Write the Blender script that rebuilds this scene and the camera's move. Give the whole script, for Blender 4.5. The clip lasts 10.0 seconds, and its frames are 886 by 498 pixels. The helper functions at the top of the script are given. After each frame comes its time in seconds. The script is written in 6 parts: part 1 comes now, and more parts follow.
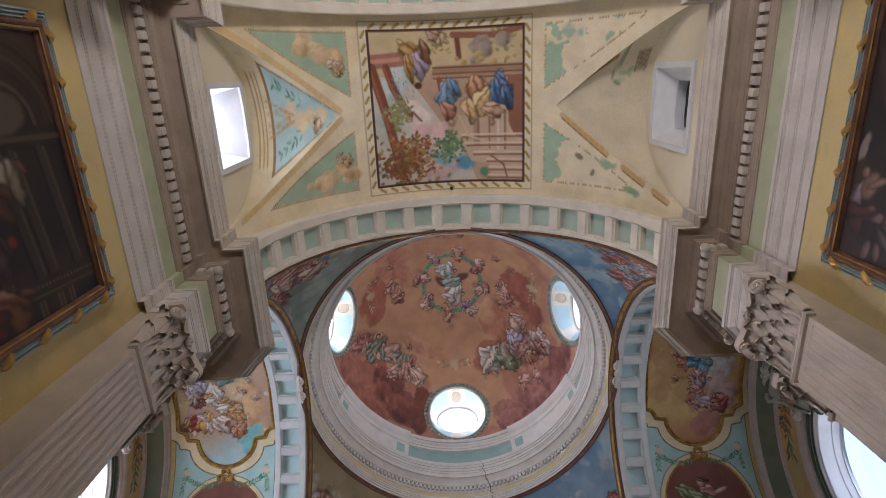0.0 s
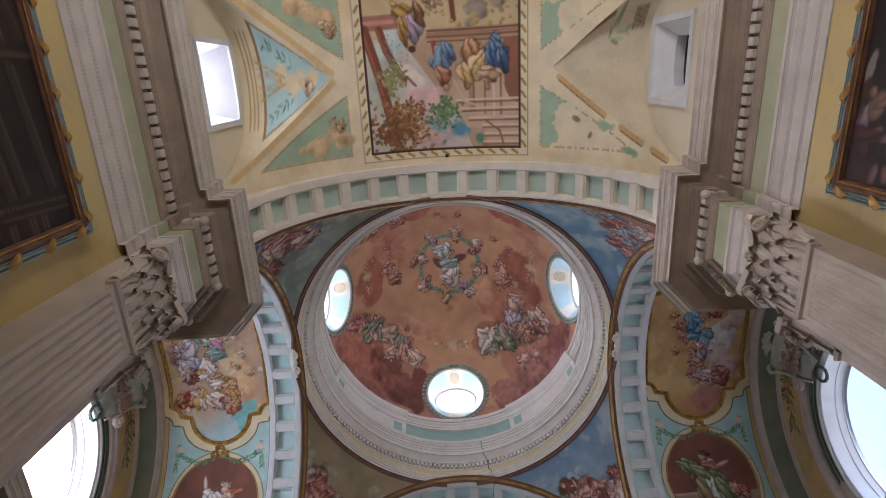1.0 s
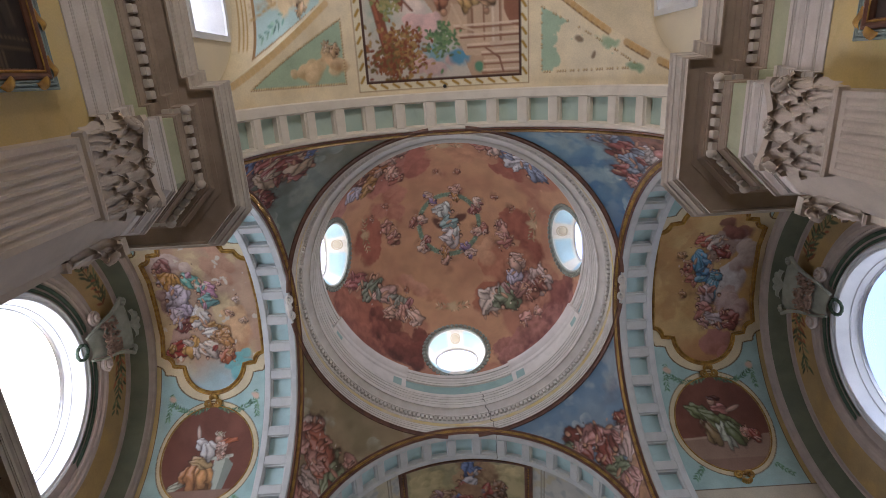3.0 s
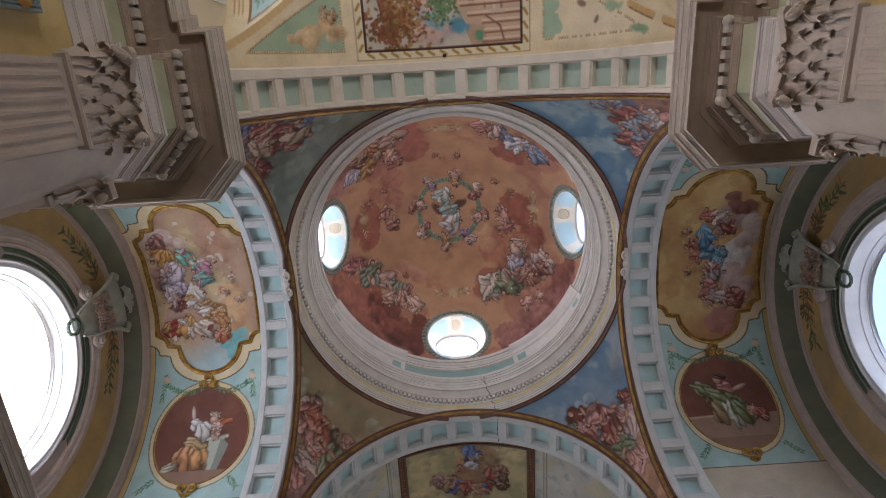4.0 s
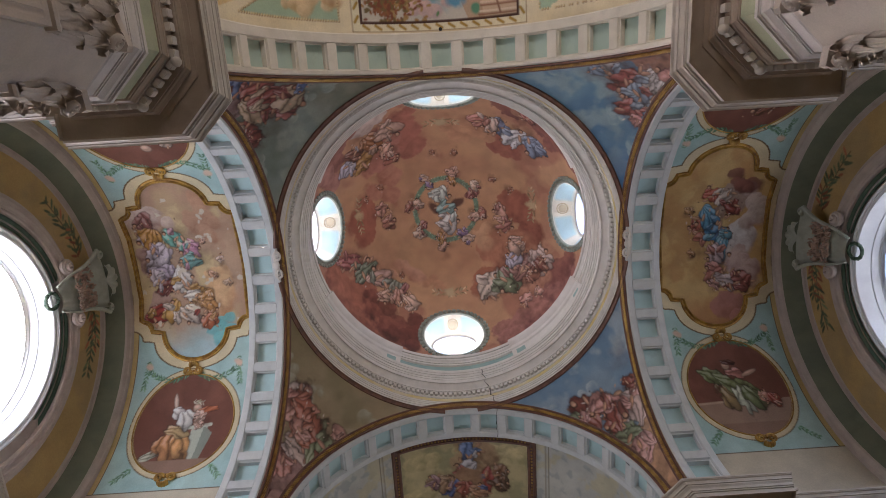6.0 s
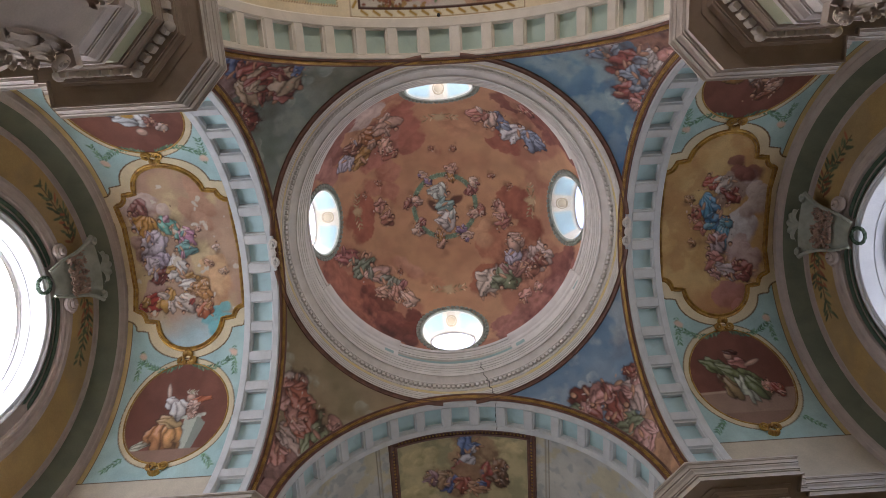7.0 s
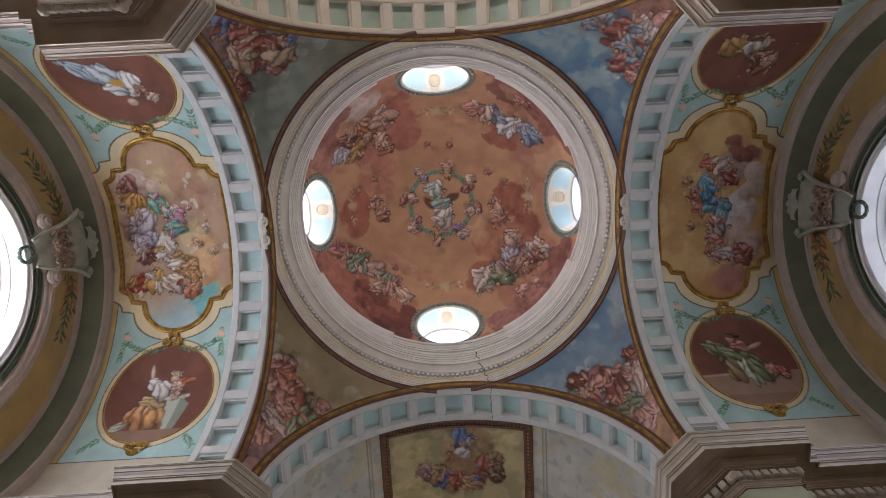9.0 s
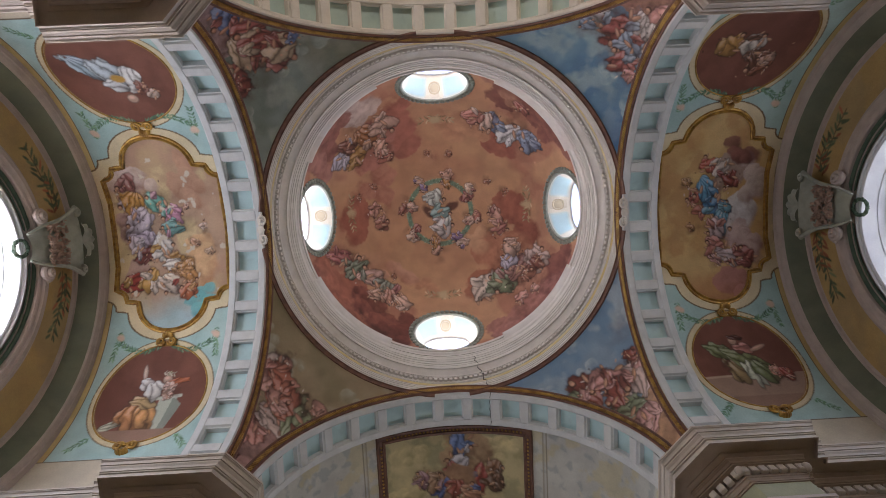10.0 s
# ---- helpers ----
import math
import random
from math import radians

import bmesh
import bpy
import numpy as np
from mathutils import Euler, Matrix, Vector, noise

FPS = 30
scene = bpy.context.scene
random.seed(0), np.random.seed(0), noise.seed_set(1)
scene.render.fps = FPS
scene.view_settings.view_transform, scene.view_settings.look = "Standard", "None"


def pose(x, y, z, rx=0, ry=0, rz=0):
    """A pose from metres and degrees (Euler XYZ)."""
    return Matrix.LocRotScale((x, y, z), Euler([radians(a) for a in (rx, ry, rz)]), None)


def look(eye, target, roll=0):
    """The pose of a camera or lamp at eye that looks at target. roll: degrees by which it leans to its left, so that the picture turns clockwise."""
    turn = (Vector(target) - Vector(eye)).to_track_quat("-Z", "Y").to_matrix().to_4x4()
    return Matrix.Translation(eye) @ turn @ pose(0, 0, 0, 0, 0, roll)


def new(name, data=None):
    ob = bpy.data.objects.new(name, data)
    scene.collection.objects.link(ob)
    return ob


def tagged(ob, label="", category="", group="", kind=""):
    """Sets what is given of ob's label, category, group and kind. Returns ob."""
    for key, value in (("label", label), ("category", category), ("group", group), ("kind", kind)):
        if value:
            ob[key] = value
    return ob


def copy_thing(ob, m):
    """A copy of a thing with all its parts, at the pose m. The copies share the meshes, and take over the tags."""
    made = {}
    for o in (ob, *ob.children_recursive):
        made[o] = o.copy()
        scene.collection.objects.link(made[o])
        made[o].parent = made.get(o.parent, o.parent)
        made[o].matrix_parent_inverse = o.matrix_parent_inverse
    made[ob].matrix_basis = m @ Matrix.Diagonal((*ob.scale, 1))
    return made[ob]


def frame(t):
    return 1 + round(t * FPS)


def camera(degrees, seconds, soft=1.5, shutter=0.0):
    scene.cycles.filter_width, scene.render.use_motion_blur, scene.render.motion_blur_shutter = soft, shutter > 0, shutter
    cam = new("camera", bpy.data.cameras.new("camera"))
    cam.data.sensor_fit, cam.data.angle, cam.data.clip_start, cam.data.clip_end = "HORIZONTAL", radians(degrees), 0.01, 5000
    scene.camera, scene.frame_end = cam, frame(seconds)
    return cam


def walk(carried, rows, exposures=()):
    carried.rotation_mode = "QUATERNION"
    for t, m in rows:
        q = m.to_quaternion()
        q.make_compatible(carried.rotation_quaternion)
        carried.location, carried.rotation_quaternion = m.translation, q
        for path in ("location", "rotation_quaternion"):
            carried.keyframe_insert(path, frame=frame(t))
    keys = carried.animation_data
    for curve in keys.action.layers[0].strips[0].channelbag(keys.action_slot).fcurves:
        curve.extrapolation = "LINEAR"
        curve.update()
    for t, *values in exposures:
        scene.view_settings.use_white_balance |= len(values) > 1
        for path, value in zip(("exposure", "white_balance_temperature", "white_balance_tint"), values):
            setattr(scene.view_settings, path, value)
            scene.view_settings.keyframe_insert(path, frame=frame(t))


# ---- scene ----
cam = camera(79.4, 10.0, soft=0.7)  # phone on a gimbal, walking up the nave towards the crossing
METRES, EYE, TILT, LEAN, TURN = 8.0, 1.6, 72.0, 1.0, 2.5
ROWS = [
    (0.0, 0.0, 0.0, 0.0, 0.0, 0.0, -0.0),
    (0.5, 0.0054, 0.017, -0.0531, -0.0, -0.08, 0.13),
    (1.0, 0.0152, 0.0332, -0.1057, 0.01, -0.12, 0.32),
    (1.5, 0.019, 0.0486, -0.1582, 0.04, -0.19, 0.49),
    (2.0, 0.0205, 0.0636, -0.2103, 0.11, -0.35, 0.6),
    (2.5, 0.0222, 0.08, -0.264, 0.16, -0.44, 0.7),
    (4.0, 0.018, 0.1361, -0.4264, 0.09, 0.16, 0.89),
    (4.5, 0.0174, 0.1544, -0.4776, 0.05, 0.82, 0.91),
    (5.0, 0.0175, 0.1718, -0.5262, -0.0, 1.69, 0.92),
    (5.5, 0.0212, 0.1879, -0.5739, -0.03, 2.84, 0.91),
    (7.0, 0.0304, 0.2289, -0.7055, -0.03, 5.29, 0.83),
    (7.5, 0.0336, 0.2427, -0.7467, -0.03, 5.69, 0.78),
    (8.0, 0.0327, 0.2576, -0.7894, -0.06, 6.35, 0.71),
    (8.5, 0.0361, 0.2711, -0.8284, -0.14, 7.24, 0.61),
    (9.0, 0.0437, 0.2852, -0.8691, -0.21, 8.37, 0.53),
    (9.5, 0.0472, 0.2989, -0.9079, -0.22, 9.55, 0.44),
    (10.0, 0.0482, 0.3124, -0.9466, -0.25, 10.93, 0.31),
]
walk(cam, [(t, pose(-0.35, -9.03, EYE, TILT, LEAN, TURN) @ pose(METRES * x, METRES * y, METRES * z, 90 + pitch, roll, yaw)) for t, x, y, z, yaw, pitch, roll in ROWS],
     exposures=[(0.0, 2.79, 5800, 20), (4.0, 2.70, 5980, 20), (10.0, 2.82, 6250, 21)])


# ---- world and light ----
world = bpy.data.worlds.new("sky")
scene.world = world
world.use_nodes = True
wn = world.node_tree
sky = wn.nodes.new("ShaderNodeTexSky")
sky.sky_type, sky.sun_disc = 'NISHITA', False
sky.dust_density, sky.air_density = 5.0, 0.8
sky.sun_elevation, sky.sun_rotation = radians(42), radians(290)
wn.nodes["Background"].inputs[1].default_value = 0.15
wn.links.new(sky.outputs[0], wn.nodes["Background"].inputs[0])
sun = new("sun", bpy.data.lights.new("sun", 'SUN'))
sun.data.energy, sun.data.angle, sun.data.color = 0.5, radians(12), (1, 0.95, 0.87)
sun.matrix_world = look((-30, 11, 28), (0, 0, 0))


def area_lamp(name, size, watts, eye, target, color=(0.93, 0.97, 1.0), disk=True):
    """Daylight that comes in through one opening, or an added fill lamp without one."""
    lamp = new(name, bpy.data.lights.new(name, 'AREA'))
    lamp.data.shape = 'DISK' if disk else 'SQUARE'
    lamp.data.size, lamp.data.energy, lamp.data.color = size, watts, color
    lamp.matrix_world = look(eye, target)
    return lamp


area_lamp("daylight_west", 4.1, 50, (-10.55, 0, 11.7), (0, 0, 10.2))
area_lamp("daylight_east", 4.1, 14, (10.55, 0, 11.7), (0, 0, 10.2))
for dx, dy, w in ((-1, 0, 13), (1, 0, 6), (0, 1, 13), (0, -1, 11)):
    area_lamp("daylight_dome", 1.5, w, (5.3 * dx, 5.3 * dy, 20.85), (0, 0, 19.2))
area_lamp("daylight_lunette", 1.0, 3, (-5.6, -8.17, 13.55), (0, -8.17, 13.2), disk=False)
# two added fill lamps, out of view; the end walls there have no window
area_lamp("fill_nave", 3.0, 76, (0, -15.9, 6.0), (0, -8.6, 16.0), (1.0, 0.93, 0.82)).data.spread = radians(130)
area_lamp("fill_choir", 2.0, 30, (0, 11.9, 8.0), (0, 0, 10.0))

# ---- materials ----


def material(name, color, second=None, scale=3.0, rough=0.75, bump=0.15, metal=0.0, fine=40.0, paint=False, stain=0.0):
    """Plaster, stone, paint or metal: two scales of colour change and a fine relief."""
    m = bpy.data.materials.new(name)
    m.use_nodes = True
    t = m.node_tree
    b = t.nodes["Principled BSDF"]
    b.inputs["Roughness"].default_value, b.inputs["Metallic"].default_value = rough, metal
    co = t.nodes.new("ShaderNodeTexCoord")
    big, small = t.nodes.new("ShaderNodeTexNoise"), t.nodes.new("ShaderNodeTexNoise")
    for n, s in ((big, scale), (small, fine)):
        n.inputs["Scale"].default_value, n.inputs["Detail"].default_value = s, 6
        t.links.new(co.outputs["Object"], n.inputs["Vector"])
    ramp = t.nodes.new("ShaderNodeMapRange")
    ramp.inputs[1].default_value, ramp.inputs[2].default_value = 0.38, 0.66
    t.links.new(big.outputs[0], ramp.inputs[0])
    mix = t.nodes.new("ShaderNodeMix")
    mix.data_type = 'RGBA'
    if paint:
        at = t.nodes.new("ShaderNodeAttribute")
        at.attribute_name = "paint"
        dim = t.nodes.new("ShaderNodeMix")
        dim.data_type, dim.blend_type = 'RGBA', 'MULTIPLY'
        dim.inputs[0].default_value = 1.0
        dim.inputs[7].default_value = (*(second or (0.86, 0.86, 0.86)), 1)
        t.links.new(at.outputs["Color"], dim.inputs[6])
        t.links.new(at.outputs["Color"], mix.inputs[6])
        t.links.new(dim.outputs[2], mix.inputs[7])
    else:
        second = second or tuple(c * 0.86 for c in color)
        mix.inputs[6].default_value, mix.inputs[7].default_value = (*color, 1), (*second, 1)
    t.links.new(ramp.outputs[0], mix.inputs[0])
    grain = t.nodes.new("ShaderNodeMapRange")
    grain.inputs[3].default_value, grain.inputs[4].default_value = (0.82, 1.15) if paint else (0.86, 1.1)
    t.links.new(small.outputs[0], grain.inputs[0])
    tint = t.nodes.new("ShaderNodeMix")
    tint.data_type, tint.blend_type = 'RGBA', 'MULTIPLY'
    tint.inputs[0].default_value = 1.0
    t.links.new(mix.outputs[2], tint.inputs[6])
    t.links.new(grain.outputs[0], tint.inputs[7])
    out = tint.outputs[2]
    if stain:
        st = t.nodes.new("ShaderNodeTexNoise")
        st.inputs["Scale"].default_value, st.inputs["Detail"].default_value = 1.7, 9
        st.inputs["Distortion"].default_value = 0.8
        t.links.new(co.outputs["Object"], st.inputs["Vector"])
        cut = t.nodes.new("ShaderNodeMapRange")
        cut.inputs[1].default_value, cut.inputs[2].default_value, cut.inputs[4].default_value = 0.56, 0.66, stain
        t.links.new(st.outputs[0], cut.inputs[0])
        dirt = t.nodes.new("ShaderNodeMix")
        dirt.data_type = 'RGBA'
        dirt.inputs[7].default_value = (*(c * 0.55 for c in color), 1)
        t.links.new(cut.outputs[0], dirt.inputs[0])
        t.links.new(out, dirt.inputs[6])
        out = dirt.outputs[2]
    t.links.new(out, b.inputs["Base Color"])
    bn = t.nodes.new("ShaderNodeBump")
    bn.inputs["Strength"].default_value, bn.inputs["Distance"].default_value = bump, 0.02
    t.links.new(small.outputs[0], bn.inputs["Height"])
    t.links.new(bn.outputs[0], b.inputs["Normal"])
    return m


WHITE = material("white_plaster", (0.72, 0.68, 0.62), (0.65, 0.61, 0.55), stain=0.12)
RIBWHITE = material("arch_plaster", (0.65, 0.67, 0.67), (0.58, 0.60, 0.60), stain=0.15)
CREAMRIB = material("cream_arch_plaster", (0.78, 0.72, 0.62), (0.71, 0.65, 0.55), stain=0.15)
CREAM = material("cream_plaster", (0.80, 0.72, 0.55), (0.74, 0.67, 0.53), scale=1.2)
YELLOW = material("yellow_wall", (0.68, 0.53, 0.22), (0.62, 0.50, 0.26), scale=1.5, stain=0.2)
STONE = material("pilaster_stucco", (0.60, 0.52, 0.44), (0.52, 0.45, 0.38), scale=2.0, stain=0.2)
# one cornice stucco in two tones: underside's shade and lit front put into colour
TRIM_SHADED = material("cornice_stucco_shaded", (0.40, 0.315, 0.245), (0.345, 0.27, 0.21), scale=2.5, stain=0.25)
CYMA = material("cornice_stucco_lit", (0.60, 0.54, 0.47), (0.52, 0.46, 0.40), scale=2.5, stain=0.2)
ARCHI = material("architrave_stucco", (0.66, 0.61, 0.57), (0.58, 0.53, 0.49), scale=2.5)
FRIEZE = material("green_frieze_paint", (0.46, 0.48, 0.32), (0.40, 0.42, 0.28), scale=3)
COFFER = material("pale_green_coffer_paint", (0.50, 0.62, 0.53), (0.44, 0.57, 0.50), scale=2.5, stain=0.2)
COFFER_BLUE = material("pale_blue_coffer_paint", (0.50, 0.69, 0.70), (0.44, 0.62, 0.63), scale=2.5, stain=0.2)
DRUMGREEN = material("drum_green_paint", (0.33, 0.47, 0.42), (0.28, 0.41, 0.38), scale=2, stain=0.2)
DRUMYELLOW = material("drum_yellow_paint", (0.66, 0.52, 0.22), (0.66, 0.58, 0.40), scale=2.2, stain=0.1)
OLIVE = material("olive_paint", (0.175, 0.195, 0.13), (0.14, 0.16, 0.11), scale=2, stain=0.2)
MAUVE = material("mauve_moulding", (0.50, 0.42, 0.37), (0.43, 0.36, 0.32), scale=3)
BROWN = material("dark_brown_moulding", (0.19, 0.085, 0.05), (0.11, 0.05, 0.035), scale=5, rough=0.5)
GOLD = material("worn_gilding", (0.55, 0.34, 0.08), (0.30, 0.16, 0.05), scale=6, rough=0.38, metal=0.6, bump=0.3)
ROSETTE = material("pale_ochre_rosette", (0.62, 0.53, 0.38), (0.55, 0.46, 0.32), scale=5)
FRAMEGREEN = material("grey_green_frame", (0.34, 0.43, 0.43), (0.27, 0.34, 0.34), scale=6)
LEAF = material("painted_leaf", (0.055, 0.10, 0.065), (0.09, 0.14, 0.09), scale=9)
LEAFGREY = material("grey_green_garland", (0.40, 0.43, 0.36), (0.30, 0.33, 0.28), scale=9)
FLOOR = material("floor_slabs", (0.33, 0.27, 0.21), (0.26, 0.22, 0.17), scale=1.0, rough=0.5)
DARK = material("near_black", (0.02, 0.018, 0.016))
REVEAL = material("white_reveal", (0.78, 0.80, 0.82), (0.70, 0.72, 0.75), scale=2)
PAINT = material("fresco", (1, 1, 1), paint=True, scale=1.8, fine=30, bump=0.12, rough=0.8)
OILPAINT = material("oil_painting", (1, 1, 1), paint=True, scale=1.8, fine=60, bump=0.1, rough=0.6)

GLASS = bpy.data.materials.new("window_glass")
GLASS.use_nodes = True
gt = GLASS.node_tree
gt.nodes.remove(gt.nodes["Principled BSDF"])
g1, g2, g3 = gt.nodes.new("ShaderNodeBsdfTransparent"), gt.nodes.new("ShaderNodeBsdfGlossy"), gt.nodes.new("ShaderNodeMixShader")
g2.inputs["Roughness"].default_value, g3.inputs[0].default_value = 0.1, 0.06
gt.links.new(g1.outputs[0], g3.inputs[1])
gt.links.new(g2.outputs[0], g3.inputs[2])
gt.links.new(g3.outputs[0], gt.nodes["Material Output"].inputs[0])

# ---- mesh helpers ----
pi, cos, sin = math.pi, math.cos, math.sin
ZC, RV, RA = 11.7, 4.85, 4.38      # height of the vaults' centre, radius of vaults and of arches
A0, A1 = 4.87, 5.85                # near and far side of the crossing arches
ZTOP = 10.86                       # top of the cornice


def quads(n, m, wrap=False):
    """Faces of a grid with n rows of m points."""
    f = []
    for i in range(n - 1):
        for j in range(m if wrap else m - 1):
            k = (j + 1) % m
            f.append((i * m + j, i * m + k, (i + 1) * m + k, (i + 1) * m + j))
    return f


def mesh_of(name, verts, faces, mat, smooth=True, sharp=20):
    me = bpy.data.meshes.new(name)
    me.from_pydata([tuple(v) for v in verts], [], faces)
    me.materials.append(mat)
    if smooth:
        me.shade_smooth()
        me.set_sharp_from_angle(angle=radians(sharp))
    return me


def thing(name, label, category="", group="", kind="", m=None):
    ob = new(name)
    if m is not None:
        ob.matrix_basis = m
    return tagged(ob, label, category, group, kind)


def piece(name, verts, faces, mat, parent=None, label="", smooth=True):
    ob = new(name, mesh_of(name, verts, faces, mat, smooth))
    ob.parent = parent
    return tagged(ob, label)


def part(name, bm, mat, parent=None, label=""):
    me = bpy.data.meshes.new(name)
    bm.to_mesh(me)
    bm.free()
    me.materials.append(mat)
    me.shade_smooth()
    me.set_sharp_from_angle(angle=radians(32))
    ob = new(name, me)
    ob.parent = parent
    return tagged(ob, label)


def box(bm, x0, x1, y0, y1, z0, z1, bevel=0.0):
    r = bmesh.ops.create_cube(bm, size=1)
    bmesh.ops.transform(bm, verts=r["verts"], matrix=Matrix.Translation(((x0 + x1) / 2, (y0 + y1) / 2, (z0 + z1) / 2)) @ Matrix.Diagonal((x1 - x0, y1 - y0, z1 - z0, 1)))
    if bevel:
        edges = list({e for v in r["verts"] for e in v.link_edges})
        bmesh.ops.bevel(bm, geom=edges, offset=bevel, segments=2, affect='EDGES')
    return r["verts"]


def boxed(name, dims, mat, parent=None, label="", bevel=0.0):
    bm = bmesh.new()
    box(bm, *dims, bevel=bevel)
    return part(name, bm, mat, parent, label)


def arch_strip(profile, n=72, z0=None, half=pi / 2):
    """A profile of (radius, y) swept over a round arch across x, with jambs down to z0."""
    rows = []
    angles = [-half + 2 * half * i / n for i in range(n + 1)]
    for a in angles:
        rows.append([(r * sin(a), y, ZC + r * cos(a)) for r, y in profile])
    if z0 is not None:
        rows = [[(-r, y, z0) for r, y in profile]] + rows + [[(r, y, z0) for r, y in profile]]
    return [v for r in rows for v in r], quads(len(rows), len(profile))


def ring(profile, n=128, c=(0, 0)):
    """A profile of (radius, z) turned about a vertical axis."""
    v = [(c[0] + r * cos(2 * pi * i / n), c[1] + r * sin(2 * pi * i / n), z) for r, z in profile for i in range(n)]
    return v, quads(len(profile), n, wrap=True)


def tube(points, radii, n=7):
    """A round rod along points, with a radius at each."""
    v = []
    for i, p in enumerate(points):
        t = (Vector(points[min(i + 1, len(points) - 1)]) - Vector(points[max(i - 1, 0)])).normalized()
        a = t.orthogonal().normalized() if i == 0 else (a - t * a.dot(t)).normalized()
        b = t.cross(a)
        v += [Vector(p) + (a * cos(2 * pi * k / n) + b * sin(2 * pi * k / n)) * radii[i] for k in range(n)]
    m = len(points)
    return v, quads(m, n, wrap=True) + [tuple(range(n))[::-1], tuple(range((m - 1) * n, m * n))]


def spiral(centre, ex, ez, r0, turns, rise=Vector((0, 0, 0)), n=34, thick=0.04):
    """A scroll that winds in about a centre, in the plane of ex and ez."""
    pts, rad = [], []
    for i in range(n):
        t = i / (n - 1)
        a, r = t * turns * 2 * pi, r0 * (1 - 0.86 * t)
        pts.append(Vector(centre) + Vector(ex) * r * cos(a) + Vector(ez) * r * sin(a) + rise * t)
        rad.append(thick * (1 - 0.45 * t))
    return tube(pts, rad)


def prism(points, z0, z1):
    n = len(points)
    v = [(x, y, z0) for x, y in points] + [(x, y, z1) for x, y in points]
    f = [(i, (i + 1) % n, n + (i + 1) % n, n + i) for i in range(n)]
    return v, f + [tuple(range(n))[::-1], tuple(range(n, 2 * n))]


TURNS = [Matrix.Rotation(k * pi / 2, 4, 'Z') for k in range(4)]   # nave, east, choir, west

# ---- floor ----
piece("floor", [(-11, -17, 0), (11, -17, 0), (11, 13, 0), (-11, 13, 0)], [(0, 1, 2, 3)], FLOOR)
tagged(bpy.data.objects["floor"], "worn stone slab floor of the church", "floor", kind="structure")

# ---- arches of the crossing and the nave ----


def arch(m, panel, label, near=0.22, far=0.22, white=None):
    white = white or RIBWHITE
    top = thing("arch", label, "arch", "coffered arches", "structure", m)
    r0, r1 = RA, RA + 0.19
    count = 17
    # edge bands with their mouldings
    for y0, y1, s in ((-A0, -A0 - near, -1), (-A1, -A1 + far, 1)):
        prof = [(RA + 0.50, y0 + s * 0.07), (r0 + 0.09, y0 + s * 0.07), (r0 + 0.05, y0), (r0 + 0.03, y0), (r0, y0 + s * 0.03), (r0, y1 - s * 0.05), (r0 + 0.02, y1 - s * 0.03), (r0 + 0.05, y1 - s * 0.02), (r0 + 0.06, y1), (r1 + 0.02, y1)]
        piece("edge_band", *arch_strip(prof, z0=ZTOP), white, top)
    piece("back", *arch_strip([(RA + 0.5, -A0 - 0.02), (RA + 0.5, -A1 + 0.02)], z0=ZTOP), white, top)
    step = pi / count
    for i in range(count):
        a = step * (i + 0.5 - count / 2)
        hw = step * 0.40
        prof = [(r1, -A0 - near + 0.02), (r1, -A1 + far - 0.02)]
        v = [(r * sin(a + hw * (j / 3 - 1) * 1.15), y, ZC + r * cos(a + hw * (j / 3 - 1) * 1.15)) for j in range(7) for r, y in prof]
        piece("coffer_panel", v, quads(7, 2), panel, top)
    for i in range(count + 1):
        a = step * (i - count / 2)
        hw = step * 0.135
        sec = [(r1 + 0.02, -1.45), (r0 + 0.06, -1.42), (r0 + 0.05, -1.18), (r0 + 0.02, -1.1), (r0, -1.0), (r0, 1.0), (r0 + 0.02, 1.1), (r0 + 0.05, 1.18), (r0 + 0.06, 1.42), (r1 + 0.02, 1.45)]
        v = [(r * sin(a + hw * k), y, ZC + r * cos(a + hw * k)) for y in (-A0 - near + 0.03, -A1 + far - 0.03) for r, k in sec]
        piece("rib", v, quads(2, len(sec)), white, top)
    return top


arch(TURNS[0], COFFER, "cream plaster arch with pale green coffers", 0.15, 0.27, CREAMRIB)
for k, mat in ((1, COFFER_BLUE), (2, COFFER_BLUE), (3, COFFER_BLUE)):
    arch(TURNS[k], mat, "white plaster arch with pale blue coffers")
arch(Matrix.Translation((0, -5.63, 0)), COFFER, "cream plaster arch with pale green coffers over the nave", 0.27, 0.27, CREAMRIB)

# ---- walls, piers and entablature ----
PIER = [(5.0, 5.87), (4.40, 5.87), (4.40, 4.93), (4.93, 4.40), (5.87, 4.40), (5.87, 5.0), (5.87, 5.87)]
for sx in (-1, 1):
    for sy in (-1, 1):
        pts = [(sx * x, sy * y) for x, y in PIER]
        ob = piece("pier", *prism(pts if sx * sy > 0 else pts[::-1], 0, 10.6), STONE, None)
        tagged(ob, "massive stuccoed crossing pier with a chamfered corner", "pier", "crossing piers", "structure")

